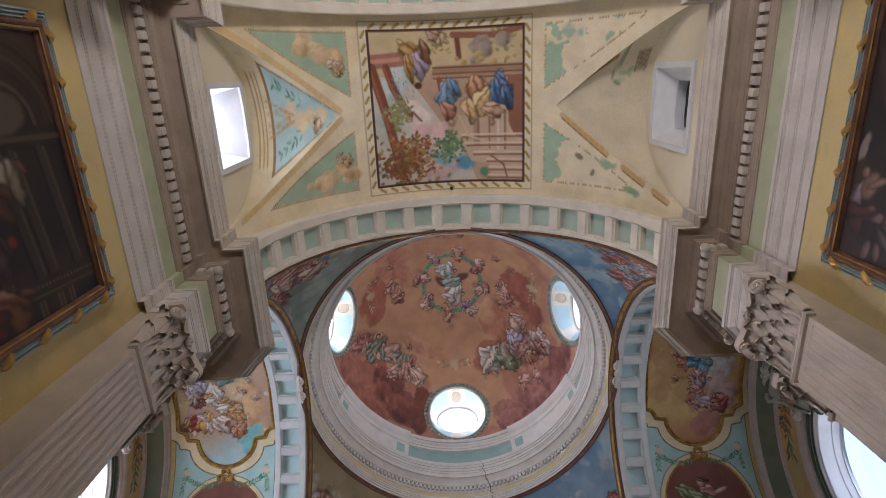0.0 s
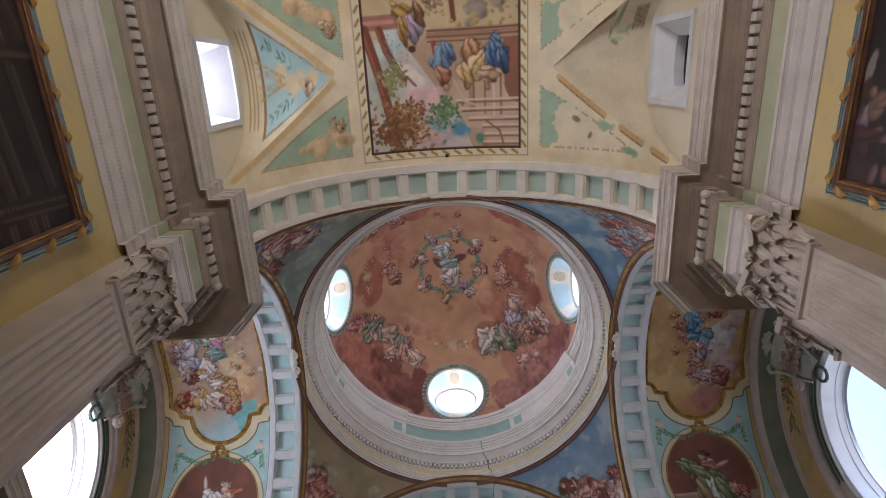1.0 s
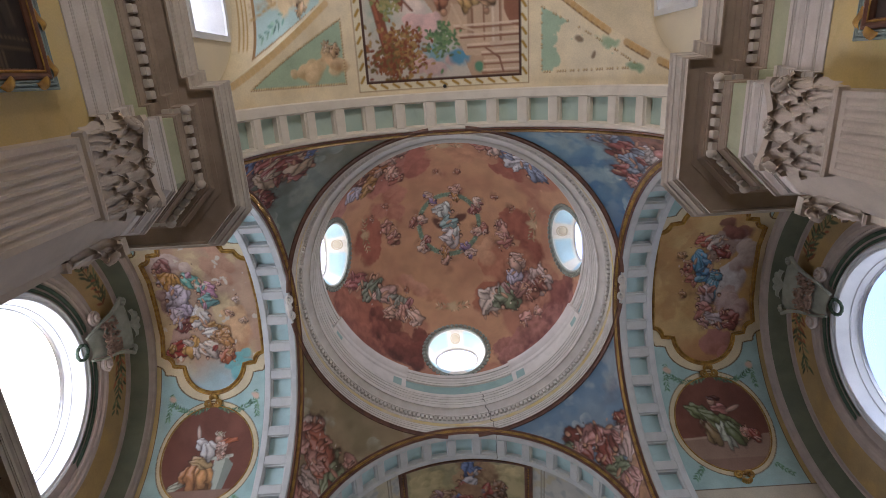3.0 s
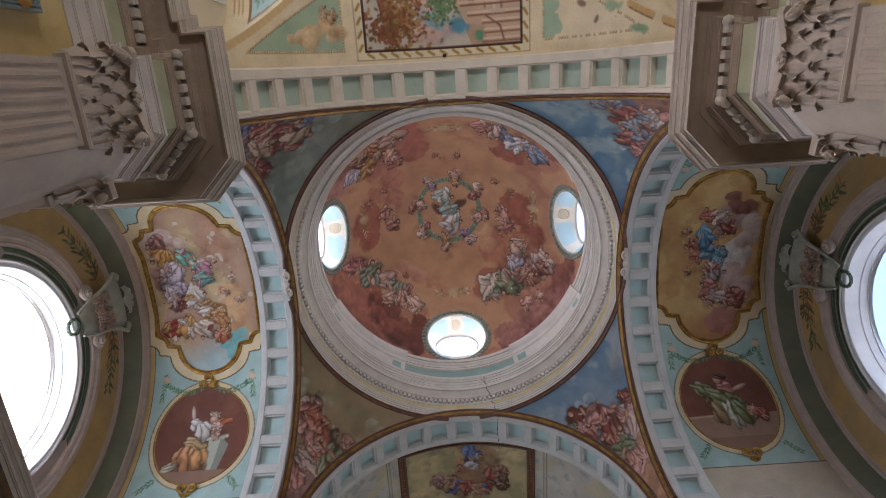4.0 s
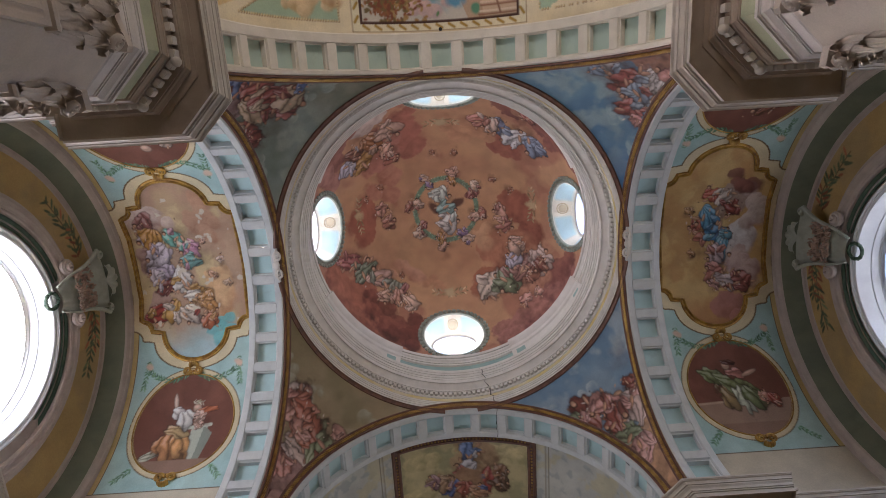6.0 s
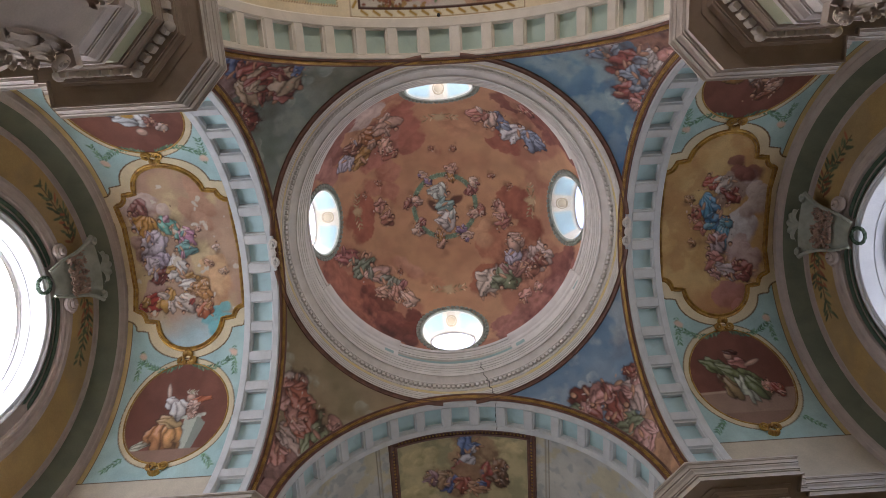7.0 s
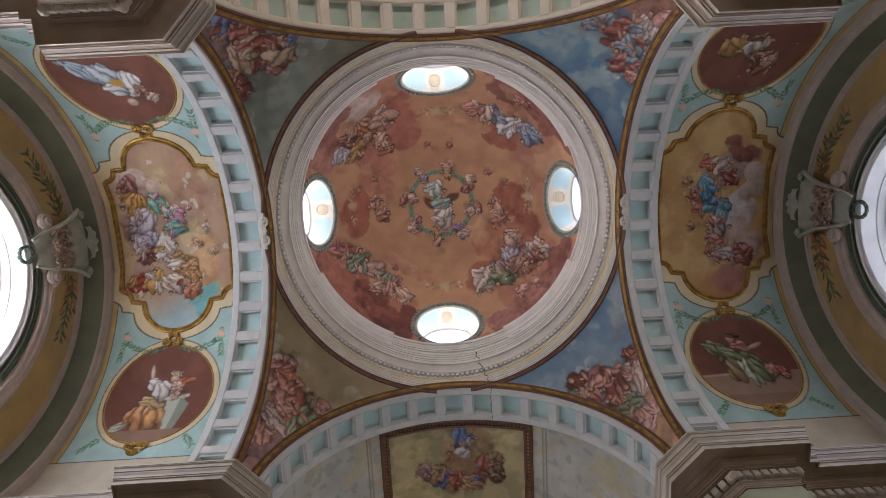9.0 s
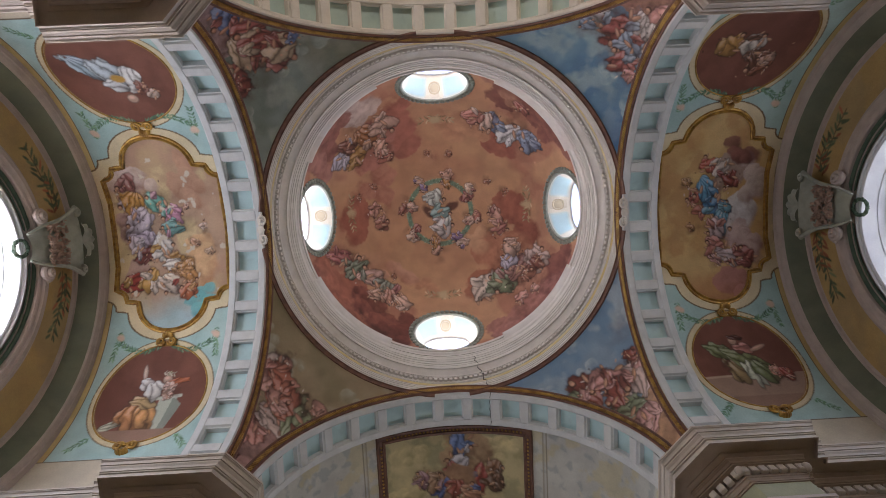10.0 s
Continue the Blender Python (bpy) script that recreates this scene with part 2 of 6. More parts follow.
# plan of the frieze and of the cornice's front edge, in one quarter of the church
PLAN_NAVE = [((4.80, 16.1), (4.10, 16.1)), ((4.80, 11.50), (4.10, 12.0)), ((4.32, 11.50), (3.63, 12.0)), ((4.32, 10.50), (3.63, 9.92)), ((4.80, 10.50), (4.10, 9.92))]
PLAN_CHOIR = [((4.80, 12.0), (4.10, 12.0))]
PLAN_PIER = [((4.80, 6.10), (4.10, 6.60)), ((4.69, 6.10), (4.00, 6.60)), ((4.69, 5.92), (4.00, 6.42)), ((4.32, 5.92), (3.63, 6.42)), ((4.32, 4.95), (3.63, 4.23)), ((4.95, 4.32), (4.23, 3.60)), ((5.92, 4.32), (6.45, 3.60)), ((5.92, 4.69), (6.45, 3.99)), ((6.10, 4.69), (6.63, 3.99)), ((6.10, 4.80), (6.63, 4.10)), ((9.80, 4.80), (9.80, 4.10))]
ENTABLATURE = [  # name, material, profile of (outwards, height)
    ("architrave", ARCHI, [(-0.10, 8.90), (-0.075, 8.90), (-0.075, 9.06), (-0.06, 9.06), (-0.06, 9.085), (-0.045, 9.085), (-0.03, 9.115), (-0.03, 9.30), (-0.012, 9.30), (-0.012, 9.325), (0.005, 9.325), (0.005, 9.35), (0.02, 9.37), (0.055, 9.41), (0.065, 9.46), (0.085, 9.465), (0.085, 9.49), (0.115, 9.49), (0.115, 9.56), (-0.05, 9.60)]),
    ("frieze", FRIEZE, [(0.0, 9.58), (0.0, 10.10)]),
    # bed moulding and soffit wear the tone darkened for shade
    ("bed_moulding", TRIM_SHADED, [(-0.02, 10.05), (0.03, 10.05), (0.03, 10.085), (0.045, 10.085), (0.05, 10.12), (0.075, 10.155), (0.10, 10.165), (0.10, 10.19), (0.095, 10.19), (0.095, 10.375), (0.26, 10.375), (0.26, 10.405), (0.285, 10.405), (0.30, 10.445), (0.345, 10.475), (0.345, 10.505), (0.385, 10.51)]),
    ("soffit", TRIM_SHADED, [(0.385, 10.51), (0.46, 10.51), (0.46, 10.525), (0.745, 10.525), (0.745, 10.455), (0.79, 10.455)]),
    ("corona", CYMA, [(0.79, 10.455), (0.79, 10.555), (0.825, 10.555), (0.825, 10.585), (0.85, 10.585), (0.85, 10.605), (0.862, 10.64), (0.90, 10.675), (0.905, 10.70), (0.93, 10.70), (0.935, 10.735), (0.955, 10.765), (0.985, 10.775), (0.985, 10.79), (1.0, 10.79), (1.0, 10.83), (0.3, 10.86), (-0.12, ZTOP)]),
]


def entablature(plan, sx, sy, name="entablature"):
    top = thing(name, "moulded stucco entablature with dentils, green frieze and deep cornice", "cornice", "entablatures", "structure")
    for nm, mat, prof in ENTABLATURE:
        v = []
        for (ax, ay), (bx, by) in plan:
            v += [(sx * (ax + (bx - ax) * s), sy * (ay + (by - ay) * s), z) for s, z in prof]
        piece(nm, v, quads(len(plan), len(prof)), mat, top)
    if name != "entablature":
        return top
    dm = None
    for (ax, ay), (bx, by) in plan[1:-1]:
        if min(ax, ay) > 4.5 or max(ax, ay) > 11:
            continue
        bm = bmesh.new()
        bmesh.ops.create_icosphere(bm, subdivisions=2, radius=0.085)
        for v in bm.verts:
            v.co = Vector((v.co.x, v.co.y, v.co.z * 1.1)) * (1 + 0.06 * sin(70 * v.co.z))
        bmesh.ops.translate(bm, verts=bm.verts, vec=(sx * (ax + (bx - ax) * 0.17), sy * (ay + (by - ay) * 0.17), 10.28))
        part("corner_ball", bm, CYMA, top, "ribbed stucco ball")
    for (p, q), (p2, q2) in zip(plan[:-1], plan[1:]):
        a = Vector((p[0] + (q[0] - p[0]) * 0.15, p[1] + (q[1] - p[1]) * 0.15))
        b = Vector((p2[0] + (q2[0] - p2[0]) * 0.15, p2[1] + (q2[1] - p2[1]) * 0.15))
        run = b - a
        n = max(1, round(run.length / 0.178))
        if run.length < 0.3:
            continue
        for i in range(n):
            c = a + run * ((i + 0.5) / n)
            if max(abs(c.x), abs(c.y)) > 12:
                continue
            if dm is None:
                bm = bmesh.new()
                box(bm, -0.064, 0.064, -0.045, 0.045, 10.215, 10.377, bevel=0.01)
                dm = bpy.data.meshes.new("dentil")
                bm.to_mesh(dm)
                bm.free()
                dm.materials.append(CYMA)
            ob = new("dentil", dm)
            ob.parent = top
            ob.matrix_basis = Matrix.Translation((sx * c.x, sy * c.y, 0)) @ Matrix.Rotation(math.atan2(sy * run.y, sx * run.x), 4, 'Z')
    return top


for sx in (-1, 1):
    entablature(PLAN_NAVE + PLAN_PIER, sx, -1)
    entablature(PLAN_CHOIR + PLAN_PIER, sx, 1)


def wall(name, dims, mat, label):
    tagged(boxed(name, dims, mat), label, "wall", kind="structure")


wall("wall_nave_west", (-5.6, -4.875, -16.1, -5.86, 0, 11.0), YELLOW, "yellow plastered nave wall")
wall("wall_nave_east", (4.875, 5.6, -16.1, -5.86, 0, 11.0), YELLOW, "yellow plastered nave wall")
wall("wall_choir_west", (-5.6, -4.875, 5.86, 12.0, 0, 12.0), YELLOW, "yellow plastered choir wall")
wall("wall_choir_east", (4.875, 5.6, 5.86, 12.0, 0, 12.0), YELLOW, "yellow plastered choir wall")
wall("wall_choir_end", (-5.6, 5.6, 12.0, 12.6, 0, 17.0), YELLOW, "yellow plastered choir end wall")
wall("wall_nave_end", (-5.6, 5.6, -16.7, -16.1, 0, 17.0), YELLOW, "yellow plastered entrance wall")
for sx, nm in ((-1, "west"), (1, "east")):
    for sy, nn in ((-1, "south"), (1, "north")):
        a, b = sorted((sx * 5.86, sx * 10.6))
        c, d = sorted((sy * 4.875, sy * 5.6))
        wall("wall_transept_%s_%s" % (nm, nn), (a, b, c, d, 0, 12.0), YELLOW, "yellow plastered transept wall")
    a, b = sorted((sx * 9.88, sx * 10.6))
    wall("wall_end_" + nm, (a, b, -4.9, 4.9, 0, 9.3), YELLOW, "yellow plastered transept end wall below the round window")

# cornice across the transept's end wall
for sx in (-1, 1):
    entablature([((9.80, 4.9), (9.15, 4.9)), ((9.80, -4.9), (9.15, -4.9))], sx, 1, "end_cornice")

# ---- pilasters ----


def leaf_mesh(h, w, curl):
    """An acanthus leaf that climbs and curls forward at its tip."""
    v = []
    n, m = 25, 11
    for i in range(n):
        t = i / (n - 1)
        u = max(0, t - 0.68) / 0.32                     # the tip rolls over
        out = 0.012 + 0.035 * t + curl * (1 - cos(u * pi * 0.85)) / 2
        z = h * min(t, 0.68) / 0.9 + h * 0.24 * sin(u * pi * 0.78)
        wid = w * (0.72 + 0.4 * sin(pi * min(1, t * 1.1))) * (1 - 0.5 * u ** 2) * (0.93 + 0.1 * cos(t * 6 * pi))
        for j in range(m):
            k = j / (m - 1) * 2 - 1
            v.append((k * wid / 2, -(out + 0.028 * (1 - k * k) + 0.007 * cos(k * 4 * pi)), z - 0.06 * h * k * k * (1 + u)))
    return mesh_of("leaf", v, quads(n, m), STONE, sharp=75)


def volute_mesh():
    v, f = spiral((0, 0, 0), (1, 0, 0), (0, 0, 1), 0.11, 2.2, Vector((0, -0.03, 0)), thick=0.035)
    return mesh_of("volute", [(x, y * 1.5, z) for x, y, z in v], f, STONE, sharp=50)


LEAFS, LEAFL, VOLUTE = leaf_mesh(0.40, 0.22, 0.115), leaf_mesh(0.84, 0.26, 0.15), volute_mesh()


def pilaster():
    """Faces -y; its back stands on y = 0 and its width runs along x."""
    top = thing("pilaster", "fluted stucco pilaster with a leafy composite capital", "pilaster", "pilasters")
    w, n = 0.47, 7
    pts = [(-w, 0.0), (-w, -0.09)]
    for i in range(n):
        c = -w + 0.05 + (2 * w - 0.1) * (i + 0.5) / n
        hw = (2 * w - 0.1) / n * 0.36
        pts += [(c - hw * cos(k * pi / 6), -0.09 + 0.02 * sin(k * pi / 6)) for k in range(7)]
    pts += [(w, -0.09), (w, 0.0)]
    m = len(pts)
    flat = [(x, -0.09 if 0 < i < m - 1 else 0.0) for i, (x, y) in enumerate(pts)]
    v = [(x, y, 0.4) for x, y in pts] + [(x, y, 7.60) for x, y in pts] + [(x, y * 0.5 + q * 0.5, 7.645) for (x, y), (_, q) in zip(pts, flat)] + [(x, y, 7.66) for x, y in flat] + [(x, y, 7.76) for x, y in flat]
    piece("shaft", v, quads(5, m), STONE, top)
    boxed("plinth", (-w - 0.08, w + 0.08, -0.2, 0.0, 0, 0.42), STONE, top, bevel=0.02)
    prof = [(0.0, 7.74), (0.04, 7.75), (0.055, 7.785), (0.04, 7.82), (0.02, 7.83), (0.02, 7.87), (0.0, 7.88)]
    path = [(-w, 0), (-w, -0.09), (w, -0.09), (w, 0)]
    dirs = [(-1, 0), (-1, -1), (1, -1), (1, 0)]
    v = [(p[0] + d[0] * o, p[1] + d[1] * o, z) for p, d in zip(path, dirs) for o, z in prof]
    piece("astragal", v, quads(4, len(prof)), STONE, top)
    cap = piece("capital", [(p[0] * s, p[1] * s2, z) for p in path for s, s2, z in ((0.97, 0.9, 7.85), (0.95, 1.0, 8.45), (1.02, 1.8, 8.78))], quads(4, 3), STONE, top)
    for mesh, z, xs in ((LEAFS, 7.87, (-0.36, -0.12, 0.12, 0.36)), (LEAFS, 8.12, (-0.47, -0.24, 0.0, 0.24, 0.47)), (LEAFS, 8.38, (-0.36, -0.13, 0.13, 0.36)), (LEAFL, 7.88, (-0.47, 0.47))):
        for x in xs:
            ob = new("leaf", mesh)
            ob.parent, ob.matrix_basis = cap, pose(x, -0.06 - 0.12 * max(0, z - 7.9), z, 0, 0, x * 60)
    for s in (-1, 1):
        for z, mesh in ((7.87, LEAFS), (7.90, LEAFL)):
            ob = new("leaf", mesh)
            ob.parent, ob.matrix_basis = cap, pose(s * w, -0.03, z, 0, 0, s * 80)
        ob = new("volute", VOLUTE)
        ob.parent, ob.matrix_basis = cap, pose(s * 0.52, -0.24, 8.62, 0, 0, s * 42)
    # abacus with hollow sides and a flower
    front = [(-0.60, -0.02), (-0.62, -0.27), (-0.55, -0.30)] + [(-0.45 + 0.1 * i, -0.19 - 0.09 * ((i - 4.5) / 4.5) ** 2) for i in range(10)] + [(0.55, -0.30), (0.62, -0.27), (0.60, -0.02)]
    v, f = prism(front, 8.78, 8.91)
    piece("abacus", v, f, STONE, top)
    bm = bmesh.new()
    for i in range(7):
        c = bmesh.ops.create_icosphere(bm, subdivisions=1, radius=0.04)
        a = i * 2 * pi / 6
        off = Vector((0.055 * cos(a), 0, 0.055 * sin(a))) if i < 6 else Vector((0, -0.03, 0))
        bmesh.ops.translate(bm, verts=c["verts"], vec=Vector((0, -0.23, 8.82)) + off)
    part("flower", bm, STONE, top)
    return top


first = pilaster()
spots = []
for sx in (-1, 1):
    for y in (-5.42, -11.0, 5.42):
        spots.append(pose(sx * 4.40, y, 0, 0, 0, -90 if sx < 0 else 90))
    for sy in (-1, 1):
        spots.append(pose(sx * 5.40, sy * 4.40, 0, 0, 0, 0 if sy < 0 else 180))
first.matrix_basis = spots[0] @ pose(0, 0, 0, 0, 0, 180)
for m in spots[1:]:
    copy_thing(first, m @ pose(0, 0, 0, 0, 0, 180))
for sx in (-1, 1):   # backing of the nave's second pair
    a, b = sorted((sx * 4.40, sx * 4.9))
    tagged(boxed("pier", (a, b, -11.47, -10.53, 0, 10.6), STONE), "stuccoed nave pier behind a pilaster", "pier", kind="structure")

# ---- painting on plaster ----
RNG = np.random.default_rng(7)


def lin(r, g, b):
    """A paint colour from 0 to 255 in linear light."""
    return np.array([((c / 255 + 0.055) / 1.055) ** 2.4 if c > 10 else c / 255 / 12.92 for c in (r, g, b)])


def upsample(g, h, w):
    y, x = np.linspace(0, g.shape[0] - 1.001, h), np.linspace(0, g.shape[1] - 1.001, w)
    i, j = y.astype(int), x.astype(int)
    fy, fx = (y - i)[:, None], (x - j)[None, :]
    fy, fx = fy * fy * (3 - 2 * fy), fx * fx * (3 - 2 * fx)
    a, b, c, d = g[i][:, j], g[i][:, j + 1], g[i + 1][:, j], g[i + 1][:, j + 1]
    return (a * (1 - fx) + b * fx) * (1 - fy) + (c * (1 - fx) + d * fx) * fy


class Canvas:
    """A sheet of paint in metres, x to the right and y down; meshes take their colours from it."""

    def __init__(self, x0, x1, y0, y1, res=0.02, color=(200, 200, 200)):
        self.x0, self.y0, self.res = x0, y0, res
        self.w, self.h = int((x1 - x0) / res) + 1, int((y1 - y0) / res) + 1
        self.img = np.zeros((self.h, self.w, 3)) + lin(*color)
        self.X = x0 + np.arange(self.w)[None, :] * res
        self.Y = y0 + np.arange(self.h)[:, None] * res
        self.wob = self.fbm(0.16)
        self.wide = self.fbm(0.5, 2)

    def fbm(self, size, octaves=4):
        """Cloudy values from 0 to 1; size is that of the largest shapes in metres."""
        out, amp, tot = np.zeros((self.h, self.w)), 1.0, 0.0
        for _ in range(octaves):
            g = RNG.random((int(self.h * self.res / size) + 3, int(self.w * self.res / size) + 3))
            out += amp * upsample(g, self.h, self.w)
            tot, amp, size = tot + amp, amp * 0.55, size * 0.5
            if size < self.res * 2:
                break
        return out / tot

    def lay(self, mask, color, sl=(slice(None), slice(None))):
        a = np.clip(mask, 0, 1)[..., None]
        self.img[sl] = self.img[sl] * (1 - a) + np.asarray(color) * a

    def clouds(self, size, color, low=0.5, high=0.6, alpha=1.0):
        self.lay(np.clip((self.fbm(size) - low) / (high - low), 0, 1) * alpha, lin(*color))

    def cut(self, x, y, r):
        j0, j1 = max(0, int((x - r - self.x0) / self.res)), min(self.w, int((x + r - self.x0) / self.res) + 2)
        i0, i1 = max(0, int((y - r - self.y0) / self.res)), min(self.h, int((y + r - self.y0) / self.res) + 2)
        return (slice(i0, max(i0, i1)), slice(j0, max(j0, j1)))

    def blob(self, x, y, a, b, turn, color, soft=0.25, wob=0.5, alpha=1.0, linear=False):
        """A dab of paint: an ellipse with an uneven edge, turned by so many degrees."""
        sl = self.cut(x, y, max(a, b) * 1.5)
        dx, dy = self.X[:, sl[1]] - x, self.Y[sl[0], :] - y
        c, s = cos(radians(turn)), sin(radians(turn))
        d = np.sqrt(((dx * c + dy * s) / a) ** 2 + ((dy * c - dx * s) / b) ** 2) + wob * (self.wob[sl] - 0.5)
        self.lay(np.clip((1 - d) / soft, 0, 1) * alpha, color if linear else lin(*color), sl)

    def line(self, pts, width, color, alpha=1.0):
        for (x0, y0), (x1, y1) in zip(pts[:-1], pts[1:]):
            ln = math.hypot(x1 - x0, y1 - y0)
            sl = self.cut((x0 + x1) / 2, (y0 + y1) / 2, ln / 2 + width * 2)
            dx, dy = self.X[:, sl[1]] - x0, self.Y[sl[0], :] - y0
            ux, uy = (x1 - x0) / max(ln, 1e-6), (y1 - y0) / max(ln, 1e-6)
            t = np.clip(dx * ux + dy * uy, 0, ln)
            d = np.hypot(dx - t * ux, dy - t * uy)
            self.lay(np.clip((width / 2 - d) / self.res + 0.5, 0, 1) * alpha, lin(*color), sl)

    def puffs(self, x, y, a, b, turn, color, n=16):
        """A bank of cloud: small soft lobes."""
        self.bank(x, y, a, b, turn, color, None, max(5, n // 2))

    def bank(self, x, y, a, b, turn, color, dark=None, n=9, light=(-0.5, -0.85), alpha=0.9):
        """A bank of cloud: round lobes, each lit from one side, with a soft foot."""
        hi = lin(*color)
        lo = lin(*dark) if dark is not None else hi * 0.62
        c, s = cos(radians(turn)), sin(radians(turn))
        ln = math.hypot(*light)
        lx, ly = light[0] / ln, light[1] / ln
        spots = []
        for _ in range(n):
            p, q = np.clip(RNG.normal(0, 0.5, 2), -1, 1)
            spots.append((x + p * a * c - q * b * s, y + p * a * s + q * b * c, min(a, b) * RNG.uniform(0.6, 1.1)))
        spots.sort(key=lambda e: e[0] * lx + e[1] * ly, reverse=True)
        for px, py, r in spots:
            sl = self.cut(px, py, r * 1.6)
            dx, dy = (self.X[:, sl[1]] - px) / r, (self.Y[sl[0], :] - py) / r
            w = self.wob[sl] - 0.5
            wide = self.wide[sl] - 0.5
            d = np.hypot(dx * c + dy * s, (dy * c - dx * s) * 1.2) + 0.42 * w + 0.55 * wide
            k = np.clip(0.5 + 0.55 * (dx * lx + dy * ly) + 0.9 * w, 0, 1)
            tone = lo + (hi * 1.1 - lo) * k[..., None]
            facing = np.clip((dx * lx + dy * ly) * 1.5 + 0.3, 0, 1)
            soft = 0.45 - 0.37 * facing
            self.lay(np.clip((1 - d) / soft, 0, 1) * alpha, tone, sl)

    def drapery(self, x, y, a, b, turn, color):
        """A heap of cloth: broad folds that fan out from a knot, rounded on top and sharp between."""
        base = lin(*color)
        sl = self.cut(x, y, max(a, b) * 1.5)
        dx, dy = self.X[:, sl[1]] - x, self.Y[sl[0], :] - y
        c, s = cos(radians(turn)), sin(radians(turn))
        p, q = (dx * c + dy * s) / a, (dy * c - dx * s) / b
        w, wide = self.wob[sl] - 0.5, self.wide[sl] - 0.5
        d = np.sqrt(p * p + q * q) + 0.5 * w + 0.7 * wide + 0.1 * np.sin(np.arctan2(q, p) * RNG.integers(3, 7) + RNG.uniform(0, 6))
        kx, ky = RNG.uniform(-1.7, -1.1), RNG.uniform(-0.6, 0.6)
        fan = np.arctan2(q - ky + 0.35 * wide, p - kx) + 0.12 * RNG.uniform(-1, 1) * np.sin(3 * p)
        k = max(2.2, min(4.2, b / 0.06)) * RNG.uniform(0.8, 1.1)
        fold = np.abs(np.sin(k * fan * 1.6 + 2.2 * w + RNG.uniform(0, 3)))
        cross = np.abs(np.sin(2.3 * p + 2.6 * wide * 2 + 1.5 * q + RNG.uniform(0, 3)))
        form = np.clip(0.62 - 0.4 * (dx * 0.5 + dy * 0.85) / max(a, b), 0.25, 1)
        tone = np.clip((0.18 + 0.95 * fold ** 0.8 * (0.55 + 0.45 * cross ** 0.6)) * form * 1.62, 0.13, 1.5)
        shade = base * tone[..., None] + np.array([0.014, 0.005, 0.002])
        lift = np.clip((tone - 0.95) / 0.35, 0, 1)[..., None]
        shade = np.minimum(shade * (1 - 0.4 * lift) + (0.35 * base + 0.42) * 0.4 * lift, 0.85)
        edge = np.clip((d - 0.84) / 0.12, 0, 1)[..., None]
        shade = shade * (1 - 0.6 * edge)
        self.lay(np.clip((1.12 - d) / 0.16, 0, 1) * 0.45, np.array([0.035, 0.016, 0.01]), sl)
        self.lay(np.clip((1 - d) / 0.1, 0, 1), shade, sl)

    def limb(self, x, y, a, b, turn, skin):
        """A rounded pale stroke with a shaded side."""
        tone = lin(*skin)
        self.blob(x, y, a * 1.12, b * 1.3, turn, tone * 0.22, 0.25, 0.2, 0.8, True)
        self.blob(x, y, a, b, turn, tone * 0.68, 0.25, 0.2, 1, True)
        self.blob(x - 0.2 * b, y - 0.3 * b, a * 0.85, b * 0.6, turn, np.minimum(tone * 1.15, 0.85), 0.7, 0.2, 0.9, True)

    def group(self, x, y, size, turn, cloths, skin=(214, 168, 136), cloud=None):
        """A painted group as plain shapes: cloud, heaped cloth and pale dabs."""
        if cloud:
            self.bank(x, y, size * 0.8, size * 0.6, turn, cloud, None, 7)
        for _ in range(5):
            self.blob(x + RNG.normal(0, size * 0.3), y + RNG.normal(0, size * 0.3), size * RNG.uniform(0.35, 0.6), size * RNG.uniform(0.2, 0.4), RNG.uniform(0, 180), lin(92, 54, 42), 0.8, 0.9, 0.28, True)
        c, s = cos(radians(turn)), sin(radians(turn))
        for i, cl in enumerate(cloths):
            k = (i - (len(cloths) - 1) / 2) * 0.58 * size
            j = RNG.normal(0, 0.12 * size)
            px, py = x + k * c - j * s, y + k * s + j * c
            lean = turn + RNG.uniform(-40, 40) + 90 * (i % 2)
            for _ in range(3):
                ang, rr2 = RNG.uniform(0, 360), size * RNG.uniform(0.28, 0.42)
                self.limb(px + rr2 * cos(radians(ang)), py + rr2 * sin(radians(ang)), size * RNG.uniform(0.11, 0.18), size * RNG.uniform(0.04, 0.055), ang + RNG.uniform(-50, 50), skin)
            self.drapery(px, py, size * RNG.uniform(0.40, 0.52), size * RNG.uniform(0.26, 0.36), lean, cl)
            other = np.array(cloths[(i + 1) % len(cloths)]) * 0.85 + 22
            for _ in range(2):
                ang = RNG.uniform(0, 360)
                self.drapery(px + 0.27 * size * cos(radians(ang)), py + 0.27 * size * sin(radians(ang)), size * RNG.uniform(0.16, 0.26), size * RNG.uniform(0.09, 0.15), RNG.uniform(0, 180), other if RNG.random() < 0.5 else np.array(cl) * 0.9 + 18)
            self.limb(px + RNG.normal(0, 0.15 * size), py + RNG.normal(0, 0.15 * size), size * 0.15, size * 0.05, RNG.uniform(0, 180), skin)
            for _ in range(5):
                q = RNG.normal(0, 0.26 * size, 2)
                tones = [lin(*skin), lin(52, 32, 28), lin(232, 218, 204)]
                self.blob(px + q[0], py + q[1], max(0.022, size * RNG.uniform(0.03, 0.07)), max(0.016, size * RNG.uniform(0.018, 0.03)), RNG.uniform(0, 180), np.minimum(tones[RNG.integers(3)] * RNG.uniform(0.8, 1.2), 0.9), 0.5, 0.4, 0.8, True)
            hx, hy = px + size * 0.36 * s * RNG.choice([-1, 1]), py - size * 0.36 * c * RNG.choice([-1, 1])
            self.blob(hx, hy - 0.02, size * 0.095, size * 0.085, 20, lin(74, 46, 34), 0.3, 0.3, 1, True)
